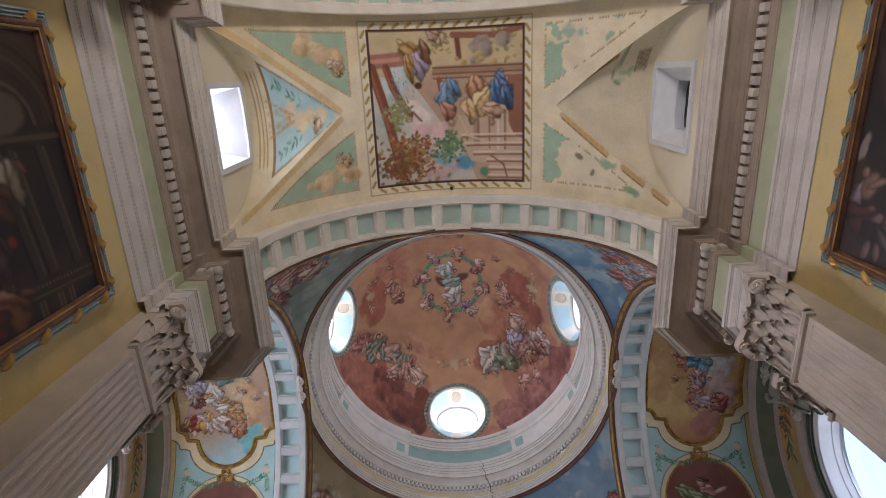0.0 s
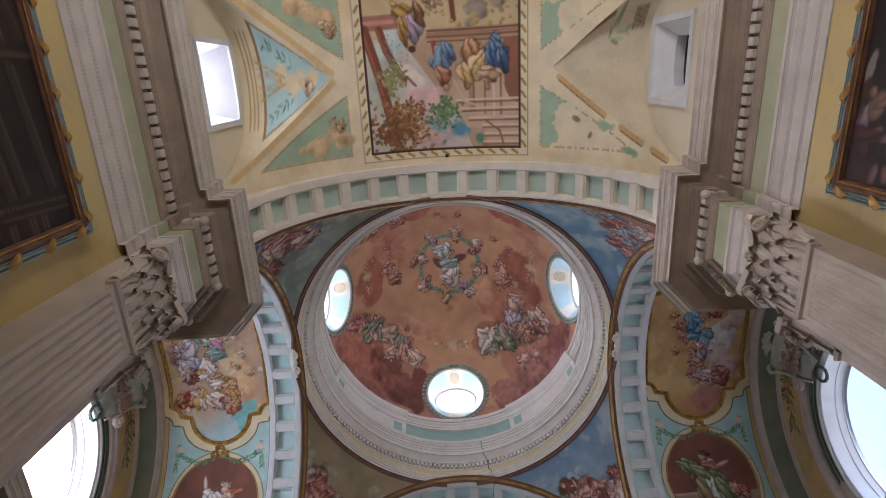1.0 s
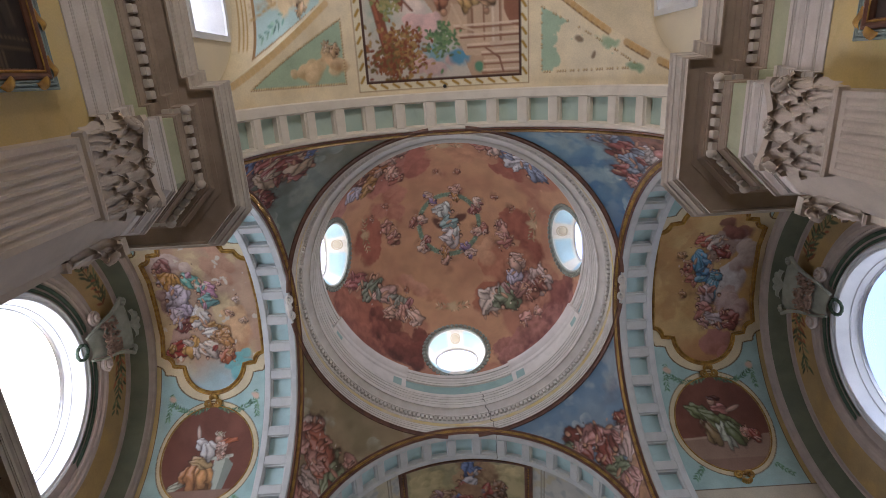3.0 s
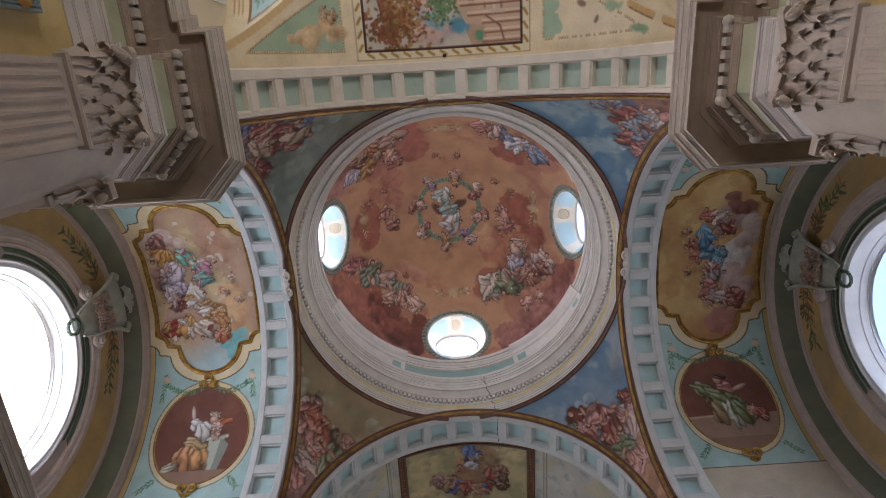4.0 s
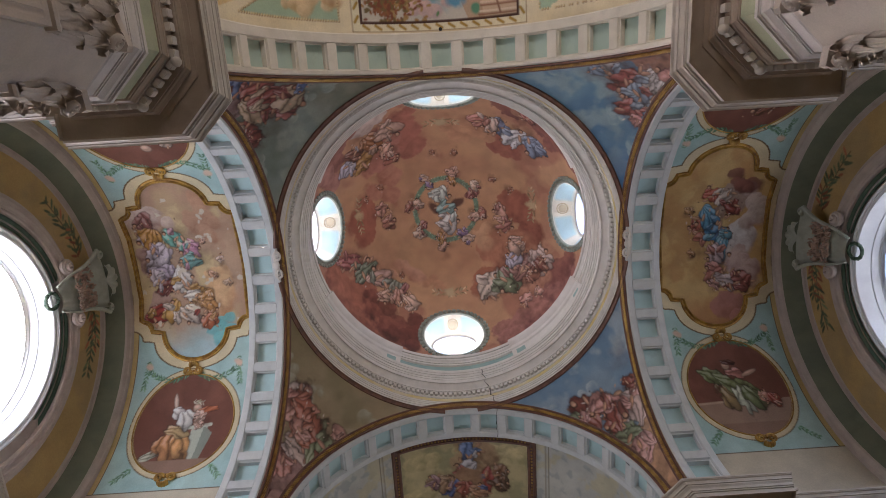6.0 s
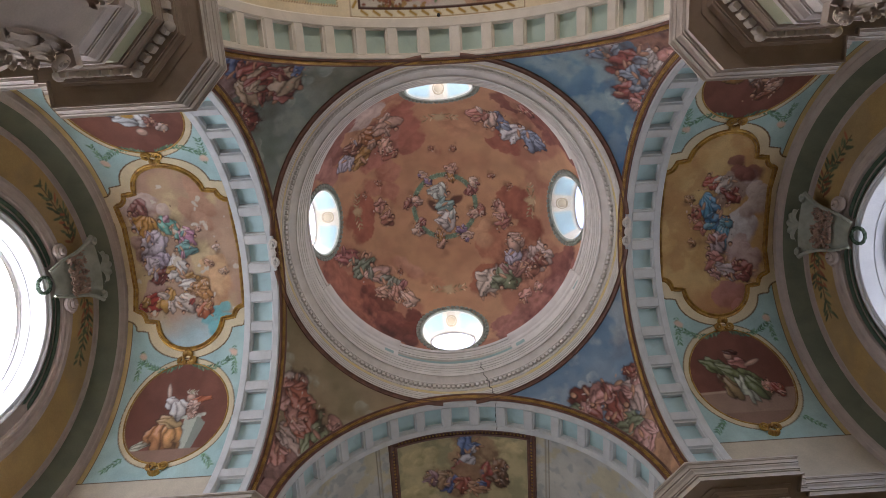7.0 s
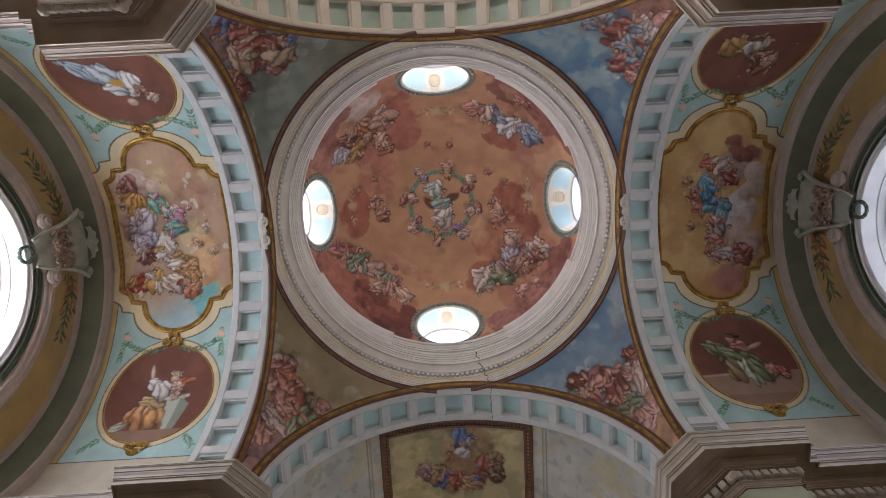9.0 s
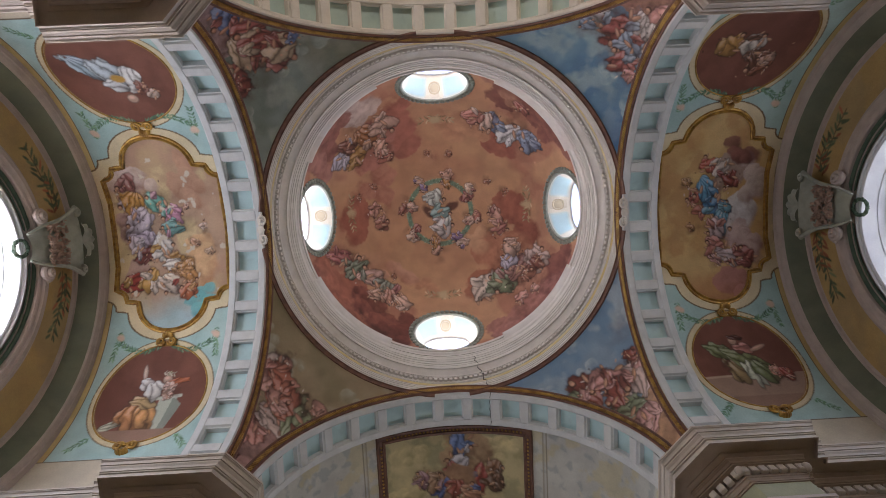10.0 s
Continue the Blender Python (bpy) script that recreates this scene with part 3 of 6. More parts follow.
            self.limb(hx, hy + 0.01, size * 0.06, size * 0.065, 0, skin)

    def foliage(self, pts, width, colors, step=0.06, size=0.075):
        """Leaves along a line."""
        for (x0, y0), (x1, y1) in zip(pts[:-1], pts[1:]):
            n = max(1, int(math.hypot(x1 - x0, y1 - y0) / step))
            a = math.degrees(math.atan2(y1 - y0, x1 - x0))
            for i in range(n):
                t = (i + RNG.random()) / n
                for s in (-1, 1):
                    r = RNG.uniform(0.2, 1) * width * s
                    px, py = x0 + (x1 - x0) * t - r * sin(radians(a)), y0 + (y1 - y0) * t + r * cos(radians(a))
                    col = colors[RNG.integers(len(colors))]
                    self.blob(px, py, size * RNG.uniform(0.7, 1.2), size * 0.28, a + s * RNG.uniform(25, 65), np.array(col) * RNG.uniform(0.8, 1.15), 0.4, 0.3)

    def worn(self, amount, color, size=0.5):
        self.lay(np.clip((self.fbm(size) - (1 - amount)) / 0.03, 0, 1), lin(*color))

    def sample(self, x, y):
        j = np.clip((np.asarray(x) - self.x0) / self.res, 0, self.w - 1.001)
        i = np.clip((np.asarray(y) - self.y0) / self.res, 0, self.h - 1.001)
        i0, j0 = i.astype(int), j.astype(int)
        fi, fj = (i - i0)[:, None], (j - j0)[:, None]
        g = self.img
        return (g[i0, j0] * (1 - fj) + g[i0, j0 + 1] * fj) * (1 - fi) + (g[i0 + 1, j0] * (1 - fj) + g[i0 + 1, j0 + 1] * fj) * fi


def painted(name, verts, faces, colors, parent=None, label="", mat=None):
    """A mesh with a colour of paint at each vertex."""
    me = bpy.data.meshes.new(name)
    me.from_pydata(np.asarray(verts).tolist(), [], faces if isinstance(faces, list) else faces.tolist())
    me.materials.append(mat or PAINT)
    at = me.color_attributes.new("paint", 'FLOAT_COLOR', 'POINT')
    at.data.foreach_set("color", np.concatenate([colors, np.ones((len(colors), 1))], 1).astype(np.float32).ravel())
    me.shade_smooth()
    me.set_sharp_from_angle(angle=radians(32))
    ob = new(name, me)
    ob.parent = parent
    return tagged(ob, label)


def grid_faces(n, m):
    i = (np.arange(n - 1)[:, None] * m + np.arange(m - 1)[None, :]).ravel()
    return np.stack([i, i + 1, i + m + 1, i + m], 1)

# ---- dome, drum and ring ----
DR, DZ, DH = 4.75, 19.3, 5.8        # dome: radius, height of its springing, rise
drum = thing("drum", "white moulded ring cornice and low drum with green and yellow bands under the dome", "drum", kind="structure")
piece("lower_fascia", *ring([(4.94, 16.125), (4.87, 16.12), (4.865, 16.19), (4.84, 16.20), (4.835, 16.27), (4.815, 16.275), (4.81, 16.33), (4.795, 16.335), (4.795, 16.40), (4.785, 16.40)]), WHITE, drum)
piece("yellow_band", *ring([(4.785, 16.40), (4.775, 16.54)]), DRUMYELLOW, drum, "worn yellow painted band")
piece("bed_moulding", *ring([(4.775, 16.54), (4.755, 16.545), (4.755, 16.565), (4.745, 16.57), (4.735, 16.61), (4.77, 16.62), (4.77, 16.76), (4.67, 16.76), (4.67, 16.785), (4.65, 16.79), (4.63, 16.83)]), WHITE, drum)
piece("corona", *ring([(4.63, 16.83), (4.54, 16.96), (4.50, 17.01), (4.50, 16.99), (4.47, 16.99), (4.46, 17.14), (4.44, 17.15), (4.435, 17.22), (4.41, 17.23), (4.40, 17.33), (4.375, 17.34), (4.365, 17.42), (4.345, 17.43), (4.34, 17.58), (4.72, 17.68), (4.76, 17.85)]), WHITE, drum)
bm = bmesh.new()
for i in range(200):
    v = box(bm, -0.043, 0.043, -0.05, 0.05, 16.63, 16.757)
    bmesh.ops.transform(bm, verts=v, matrix=Matrix.Rotation(2 * pi * i / 200, 4, 'Z') @ Matrix.Translation((0, 4.725, 0)))
tagged(part("dentils", bm, WHITE, drum), kind="stuff")
piece("green_band", *ring([(4.76, 17.85), (4.76, 18.70)]), DRUMGREEN, drum, "pale green painted band")
piece("upper_moulding", *ring([(4.76, 18.66), (4.70, 18.68), (4.70, 18.78), (4.675, 18.78), (4.675, 18.88), (4.63, 18.95), (4.63, 19.02), (4.585, 19.03), (4.585, 19.20), (4.64, 19.24), (4.76, 19.32)]), WHITE, drum)
for k in range(4):                  # projecting pedestals on the diagonals
    a0, a1 = pi / 4 + k * pi / 2 - 0.36, pi / 4 + k * pi / 2 + 0.36
    prof = [(4.77, 17.82), (4.70, 17.83), (4.70, 17.92), (4.67, 17.95), (4.67, 18.64), (4.63, 18.70), (4.62, 18.86), (4.57, 18.95), (4.53, 19.03), (4.515, 19.10), (4.515, 19.21), (4.60, 19.26), (4.77, 19.32)]
    n = 25
    v = [(r * cos(a0 + (a1 - a0) * i / (n - 1)), r * sin(a0 + (a1 - a0) * i / (n - 1)), z) for i in range(n) for r, z in prof]
    m = len(prof)
    ped = piece("pedestal", v, quads(n, m) + [tuple(range(m)), tuple(range((n - 1) * m, n * m))[::-1]], WHITE, drum)
    for a in (a0 + 0.07, a1 - 0.07):
        w = 0.035
        v = [(4.663 * cos(a + s * w), 4.663 * sin(a + s * w), z) for s in (-1, -0.33, 0.33, 1) for z in (18.08, 18.54)]
        piece("inset_panel", v, quads(4, 2), DRUMGREEN, ped, "pale green inset panel")

# dome painting, seen as from straight below
cd = Canvas(-5.3, 5.3, -5.3, 5.3, 0.018, (200, 152, 112))
rr = np.hypot(cd.X, cd.Y)
cd.lay(np.clip(1.3 - rr / 2.6, 0, 1) * 0.5, lin(208, 160, 114))
cd.lay(np.clip((cd.fbm(1.3) - 0.5) / 0.2, 0, 1) * 0.4, lin(182, 126, 96))
cd.lay(np.clip((cd.fbm(1.6) + 0.10 * (rr - 3.0) - 0.56) / 0.08, 0, 1) * 0.7, lin(174, 112, 90))
cd.lay(np.clip((cd.fbm(0.9) - 0.60) / 0.05, 0, 1) * 0.3, lin(208, 158, 122))
DOME_BANKS = (   # x, y, half length, half width, turn, lit and shaded colour, lobes
    (-2.5, 0.1, 0.75, 0.5, 85, (176, 106, 82), (156, 86, 64), 9), (-1.9, -1.0, 0.6, 0.45, 30, (194, 136, 110), (176, 108, 84), 8), (2.5, 0.35, 0.7, 0.5, 80, (172, 102, 78), (146, 80, 60), 9),
    (1.7, 1.5, 0.75, 0.6, -20, (190, 130, 98), (158, 92, 66), 9), (1.3, 2.3, 0.9, 0.5, -30, (178, 112, 82), (150, 88, 66), 9), (1.05, 1.0, 0.4, 0.3, 0, (206, 160, 122), (186, 132, 98), 6),
    (-3.3, 2.7, 1.1, 0.65, 48, (176, 108, 84), (120, 66, 54), 12), (-2.4, 3.4, 1.2, 0.55, 38, (150, 88, 70), (96, 52, 46), 12), (-3.7, 1.8, 0.8, 0.5, 60, (186, 118, 92), (138, 78, 62), 9), (-1.5, 3.9, 0.8, 0.5, 15, (132, 74, 60), (96, 54, 46), 9),
    (-1.4, 1.9, 0.5, 0.3, 30, (204, 154, 124), (184, 126, 96), 6), (-0.5, 2.4, 0.5, 0.25, 0, (198, 146, 108), (184, 128, 94), 6),
    (3.4, 2.9, 1.2, 0.6, -50, (160, 104, 94), (104, 58, 54), 12), (2.4, 3.7, 1.2, 0.5, -35, (176, 118, 104), (112, 64, 58), 12), (3.9, 1.9, 0.7, 0.45, -60, (150, 92, 78), (112, 62, 54), 8), (2.7, 2.3, 0.8, 0.4, -40, (190, 136, 108), (160, 104, 84), 8),
    (2.7, -3.5, 1.1, 0.55, 40, (142, 88, 74), (98, 58, 52), 11), (3.7, -2.6, 0.9, 0.5, 52, (150, 92, 78), (102, 60, 54), 10), (1.9, -1.9, 0.8, 0.4, 35, (174, 104, 82), (150, 84, 66), 9), (2.3, -3.9, 0.7, 0.4, 25, (176, 126, 100), (146, 96, 78), 8),
    (-2.6, -3.2, 0.7, 0.45, -45, (208, 190, 180), (172, 138, 126), 8), (-3.6, -2.4, 0.9, 0.5, -52, (160, 104, 92), (116, 70, 60), 10), (-1.3, -2.6, 0.8, 0.6, -70, (180, 112, 92), (162, 92, 74), 10), (-1.9, -1.8, 0.7, 0.45, -30, (186, 124, 106), (168, 104, 86), 8),
    (-3.9, -1.6, 0.6, 0.4, -60, (184, 130, 116), (158, 102, 90), 7), (0.7, -2.4, 0.8, 0.4, 10, (200, 150, 112), (186, 130, 94), 8))
for x, y, a, b, t, c1, c2, n in DOME_BANKS:
    cd.bank(x, y, a, b, t, c1, np.array(c2) * 0.94, n, (-x, -y), 0.95)
for a in range(4):                   # leafy crests towards the crown over each round window
    c0, s0 = round(cos(a * pi / 2)), round(sin(a * pi / 2))
    for sd in (-1, 1):
        pts = [((2.72 - 0.1 * t) * c0 - sd * t * 0.55 * s0, (2.72 - 0.1 * t) * s0 + sd * t * 0.55 * c0) for t in (0.0, 0.5, 1.0)]
        cd.foliage(pts, 0.1, [(206, 186, 146), (150, 130, 92), (176, 150, 108)], 0.05, 0.08)
    cd.blob(2.66 * c0, 2.66 * s0, 0.2, 0.16, 0, (196, 172, 130), 0.5, 0.9)
ringpts = [(0.03 + 0.92 * cos(a), 0.17 + 0.93 * sin(a)) for a in np.linspace(0, 2 * pi, 40)]
cd.line(ringpts, 0.13, (116, 146, 120))
cd.foliage(ringpts, 0.07, [(128, 164, 136), (154, 186, 156), (104, 136, 110)], 0.04, 0.045)
for a in range(0, 360, 45):
    x, y = 0.03 + 1.0 * cos(radians(a + 12)), 0.17 + 1.0 * sin(radians(a + 12))
    cd.group(x, y, 0.42, a, [[(214, 180, 160), (186, 120, 104)], [(150, 126, 168), (220, 190, 170)], [(196, 142, 74), (214, 170, 148)], [(170, 104, 96), (222, 196, 176)]][(a // 45) % 4])
cd.blob(-0.28, 0.15, 0.3, 0.16, 50, (110, 74, 58), 0.4)
cd.blob(0.38, 0.02, 0.3, 0.15, -30, (112, 74, 58), 0.4)
cd.group(0.05, 0.18, 0.76, 80, [(210, 222, 214), (150, 190, 186), (226, 218, 214)])
cd.group(-2.15, -2.3, 1.07, -50, [(196, 148, 72), (170, 110, 60), (206, 170, 150)])
cd.group(-3.0, -2.0, 0.78, -50, [(196, 196, 214), (140, 90, 72)])
cd.group(-1.55, -1.75, 0.62, 70, [(224, 180, 156), (190, 120, 100)])
cd.group(2.25, -2.25, 1.04, 40, [(130, 150, 184), (226, 228, 230), (150, 170, 200)])
cd.group(1.35, -2.7, 0.73, 20, [(200, 130, 112), (226, 200, 184)])
cd.group(2.6, -3.1, 0.60, 60, [(180, 106, 92)])
cd.group(-2.5, 1.9, 1.04, 30, [(186, 112, 108), (132, 150, 126), (206, 168, 154), (150, 160, 142)])
cd.group(-1.75, 2.75, 0.73, 20, [(226, 188, 164), (204, 150, 128), (224, 190, 170)])
cd.group(2.1, 2.1, 1.07, -35, [(222, 206, 190), (134, 150, 116), (180, 130, 120), (214, 190, 180)])
cd.group(2.15, 1.5, 0.70, -60, [(206, 204, 226), (226, 190, 170)])
cd.group(2.8, 1.9, 0.73, -40, [(176, 116, 92), (150, 90, 74)])
cd.group(2.5, 2.95, 0.60, -40, [(206, 150, 136)])
cd.group(3.1, 2.75, 0.52, -40, [(214, 166, 150)])
cd.group(-1.8, 0.2, 0.62, 80, [(214, 160, 140), (190, 128, 108)])
cd.group(1.85, 0.5, 0.70, 80, [(218, 168, 148), (186, 122, 110)])
for x, y in ((-0.3, -1.6), (0.35, -1.55), (1.45, -0.7), (2.0, -0.4), (-1.9, -0.7), (-1.5, 2.0), (-2.4, -0.45)):
    cd.group(x, y, 0.24, RNG.uniform(0, 180), [(182, 122, 92)], (190, 132, 102))

grey = cd.img.mean(2, keepdims=True)
cd.img = np.minimum(cd.img * 0.97 + grey * np.array([1.08, 0.98, 0.94]) * 0.12, 0.9)
NEL, NAZ = 260, 1180
el = np.linspace(0, pi / 2 - 0.004, NEL)
az = np.linspace(0, 2 * pi, NAZ, endpoint=False)
E, Z = np.meshgrid(el, az, indexing='ij')
vx, vy, vz = DR * np.cos(E) * np.cos(Z), DR * np.cos(E) * np.sin(Z), DZ + DH * np.sin(E)
rho = (1 - E / (pi / 2)) * 5.0
col = cd.sample((rho * np.cos(Z)).ravel(), (rho * np.sin(Z)).ravel())
OW, OH, OZ = 1.20, 1.36, 20.80       # half width, half height and centre of the round windows
lateral = np.minimum(np.abs(vx), np.abs(vy))
hole = (lateral / OW) ** 2 + ((vz - OZ) / OH) ** 2 < 1
i, j = np.meshgrid(np.arange(NEL - 1), np.arange(NAZ), indexing='ij')
k = (j + 1) % NAZ
fc = np.stack([i * NAZ + j, i * NAZ + k, (i + 1) * NAZ + k, (i + 1) * NAZ + j], -1).reshape(-1, 4)
fc = fc[~hole.ravel()[fc].all(1)]
dome = painted("dome", np.stack([vx, vy, vz], -1).reshape(-1, 3), fc, col)
tagged(dome, "frescoed dome with reddish clouds, a green wreath and clusters of colour", "dome", kind="structure")


def oculus(m):
    """A round window of the dome, on its +y side."""
    top = thing("window_dome", "round dome window with pale blue reveal and leafy grey-green wreath", "window", "dome windows", "structure", m)
    n = 72
    rim, inner, glass = [], [], []
    for q in range(n):
        a = 2 * pi * q / n
        x, z = OW * 0.985 * cos(a), OZ + OH * 0.985 * sin(a)
        s = (z - DZ) / DH
        y = math.sqrt(max(0.0, DR * DR * (1 - s * s) - x * x))
        rim.append((x, y - 0.02, z))
        gx, gz = 0.86 * cos(a), 21.0 + 0.86 * sin(a)
        glass.append((gx, 5.0, gz))
        inner.append((gx * 1.06, 4.94, 21.0 + (gz - 21.0) * 1.06))
    rows = [[tuple(p + (q2 - p) * t for p, q2 in zip(a, b)) for a, b in zip(rim, inner)] for t in np.linspace(0, 1, 7)]
    v = [p for r in rows for p in r]
    cols = []
    for t in np.linspace(0, 1, 7):
        for q in range(n):
            a = 2 * pi * q / n
            w = min(1, max(0, abs((a % (pi / 2)) - pi / 4) - 0.42) / 0.08) if 0.12 < t < 0.9 else 1
            cols.append(lin(192, 222, 230) * (1 - w) + lin(236, 230, 216) * w)
    painted("reveal", v, quads(7, n, wrap=True), np.array(cols), top, "pale blue and cream painted reveal")
    v = inner + glass + [(x * 0.96, y - 0.01, 21.0 + (z - 21.0) * 0.96) for x, y, z in glass]
    piece("frame", v, quads(3, n, wrap=True), WHITE, top)
    g = piece("pane", glass, [tuple(range(n))], GLASS, top, smooth=False)
    g.visible_shadow = False
    # medallion on the reveal's upper side
    c = Vector(rows[3][n // 4])
    d1 = (Vector(rows[4][n // 4]) - Vector(rows[2][n // 4])).normalized()
    nrm = Vector((1, 0, 0)).cross(d1).normalized()
    if nrm.z > 0:
        nrm = -nrm
    v = [c + Vector((1, 0, 0)) * r * cos(2 * pi * q / 32) + d1 * r * 0.9 * sin(2 * pi * q / 32) + nrm * h for r, h in ((0.40, -0.01), (0.385, 0.012), (0.2, 0.014)) for q in range(32)]
    piece("medallion_ground", v, quads(3, 32, wrap=True) + [tuple(range(64, 96))], CREAMRIB, top, "round cream plaster ground")
    v, f = [], []
    for r, h in ((0.24, 0.012), (0.20, 0.03), (0.17, 0.012), (0.13, 0.02), (0.05, 0.035)):
        v += [c + Vector((1, 0, 0)) * r * cos(2 * pi * q / 24) * (1 + 0.12 * (r < 0.15) * cos(q * pi / 1.5)) + d1 * r * sin(2 * pi * q / 24) + nrm * h for q in range(24)]
    piece("medallion", v, quads(5, 24, wrap=True) + [tuple(range(96, 120))], ROSETTE, top, "pale ochre rosette")
    # moulded rim and the wreath of leaves round it
    v = []
    for off, lift in ((-0.06, 0.03), (-0.03, 0.07), (0.02, 0.08), (0.05, 0.05), (0.07, -0.02)):
        for q in range(n):
            a = 2 * pi * q / n
            x, z = (OW + off) * cos(a), OZ + (OH + off) * sin(a)
            s = (z - DZ) / DH
            y = math.sqrt(max(0.0, DR * DR * (1 - s * s) - x * x))
            v.append((x * (1 - lift / 5), y - lift * 0.9, z - lift * 0.4))
    piece("rim_moulding", v, quads(5, n, wrap=True), LEAFGREY, top)
    bm = bmesh.new()
    r = bmesh.ops.create_icosphere(bm, subdivisions=1, radius=1)
    bmesh.ops.transform(bm, verts=r["verts"], matrix=Matrix.Diagonal((0.12, 0.085, 0.06, 1)))
    lm = bpy.data.meshes.new("wreath_leaf")
    bm.to_mesh(lm)
    bm.free()
    lm.materials.append(LEAFGREY)
    lm.shade_smooth()
    for q in range(44):
        a = 2 * pi * (q + 0.5) / 44
        x, z = (OW + 0.13) * cos(a), OZ + (OH + 0.13) * sin(a)
        if z < DZ + 0.02:
            continue
        s = (z - DZ) / DH
        y = math.sqrt(max(0.0, DR * DR * (1 - s * s) - x * x))
        nv = Vector((x / DR ** 2, y / DR ** 2, (z - DZ) / DH ** 2)).normalized()
        tan = Vector((-OW * sin(a), 0, OH * cos(a)))
        tan = (tan - nv * tan.dot(nv)).normalized()
        ob = new("wreath_leaf", lm)
        ob.parent = top
        ob.matrix_basis = Matrix.Translation(Vector((x, y, z)) - nv * 0.03) @ Matrix((tan, nv.cross(tan), nv)).transposed().to_4x4() @ Matrix.Rotation(radians(30), 4, 'Z')
    return top


first = oculus(Matrix.Identity(4))
for k in range(1, 4):
    copy_thing(first, TURNS[k])

# ---- pendentives ----


def pendentive(sx, sy, sky_, cloths, skin):
    top = thing("pendentive", "frescoed pendentive in a dark brown and gilt moulded border", "pendentive", "pendentives", "structure")
    c = Canvas(-3.9, 3.9, -5.9, 0.1, 0.018, sky_[0])      # across the corner; minus the height below the ring
    c.clouds(1.2, sky_[1], 0.42, 0.62, 0.9)
    c.clouds(0.8, sky_[2], 0.54, 0.64, 0.7)
    c.lay(np.clip(c.X / 2.6 + 0.6 * (c.fbm(0.8) - 0.5), 0, 1) * 0.85 * np.ones_like(c.Y), lin(*sky_[4]))
    c.lay(np.clip((-c.Y - 2.9) / 0.7 + 0.9 * (c.fbm(0.5) - 0.5), 0, 1), lin(78, 40, 34))
    for x, y, a in ((-1.5, -0.8, 0.45), (1.4, -0.75, 0.4), (0.5, -0.9, 0.4)):
        c.bank(x, y, a, a * 0.5, RNG.uniform(-20, 20), sky_[2], sky_[1], 7, (0.3, 1))
    for x, y, a in ((0.0, -3.7, 0.45), (0.15, -3.1, 0.55), (-0.3, -2.75, 0.45), (0.45, -2.6, 0.4)):
        c.bank(x, y, a, a * 0.75, RNG.uniform(0, 180), sky_[3], np.array(sky_[3]) * 0.62, 8, (0.4, 1))
    c.group(0.1, -2.2, 1.0, 100, cloths[:3], skin)
    c.group(-0.2, -1.65, 1.2, 20, cloths[1:], skin)
    c.group(0.35, -1.45, 0.9, 70, cloths[::-1][:2], skin)
    c.group(-0.75, -1.35, 0.5, 20, cloths[-1:], skin)
    c.group(0.9, -1.2, 0.42, 120, cloths[:1], skin)
    nz, na = 190, 210
    zs = np.concatenate([np.linspace(ZTOP - 0.02, ZC, 20, endpoint=False), np.linspace(ZC, ZC + 4.40, nz)])
    v, uv = [], []
    for z in zs:
        d = math.sqrt(max(0.0, 4.41 ** 2 - max(0.0, z - ZC) ** 2))
        rad, f0 = math.hypot(A0, d), math.atan2(d, A0)
        for f in np.linspace(f0, pi / 2 - f0, na):
            v.append((sx * rad * cos(f), sy * rad * sin(f), z))
            uv.append((rad * (f - pi / 4) * sx * sy, (z - ZC - 4.4)))
    uv = np.array(uv)
    painted("fresco", v, grid_faces(len(zs), na), c.sample(uv[:, 0], uv[:, 1]), top)

    def facing(p, w):
        nn = Vector((-p.x, -p.y, -3.0)).normalized()
        w = w.normalized()
        return (nn - w * nn.dot(w)).normalized()

    def border(pts, inward, name):
        vv = []
        g = 0.65 if name == "ring_border" else 1.1
        for p, w in zip(pts, inward):
            w = w.normalized()
            nn = facing(p, w)
            vv += [p + w * a + nn * b for a, b in ((0.0, -0.02), (0.0, 0.03), (0.02 * g, 0.045), (0.05 * g, 0.03), (0.06 * g, 0.02), (0.15 * g, 0.02), (0.16 * g, 0.03), (0.19 * g, 0.03), (0.21 * g, -0.02))]
        piece(name, vv, quads(len(pts), 9), BROWN, top, "dark brown moulding")
        if name == "ring_border":
            return
        # gilt rope on the moulding
        bm = bmesh.new()
        run = 0.0
        for p, q, w in zip(pts[:-1], pts[1:], inward):
            nn = facing(p, w)
            steps = max(1, int((q - p).length / 0.055))
            for e in range(steps):
                s = bmesh.ops.create_cube(bm, size=1)
                mid = p.lerp(q, (e + 0.5) / steps) + w.normalized() * 0.11 + nn * 0.035
                t = (q - p).normalized()
                rot = Matrix((t, w.normalized(), t.cross(w.normalized()))).transposed().to_4x4()
                bmesh.ops.transform(bm, verts=s["verts"], matrix=Matrix.Translation(mid) @ rot @ Matrix.Rotation(0.6, 4, 'Z') @ Matrix.Diagonal((0.03, 0.1, 0.03, 1)))
        tagged(part("gilt_rope", bm, GOLD, top, "worn gilt rope ornament"), kind="stuff")

    for flip in (0, 1):
        pts, inn = [], []
        for a in np.linspace(0.03, pi / 2, 40):
            d, z = 4.42 * cos(a), ZC + 4.42 * sin(a)
            p = Vector((d, A0, z)) if flip else Vector((A0, d, z))
            w = Vector((cos(a), -0.9, sin(a))) if flip else Vector((-0.9, cos(a), sin(a)))
            pts.append(Vector((sx * p.x, sy * p.y, p.z)))
            inn.append(Vector((sx * w.x, sy * w.y, w.z)))
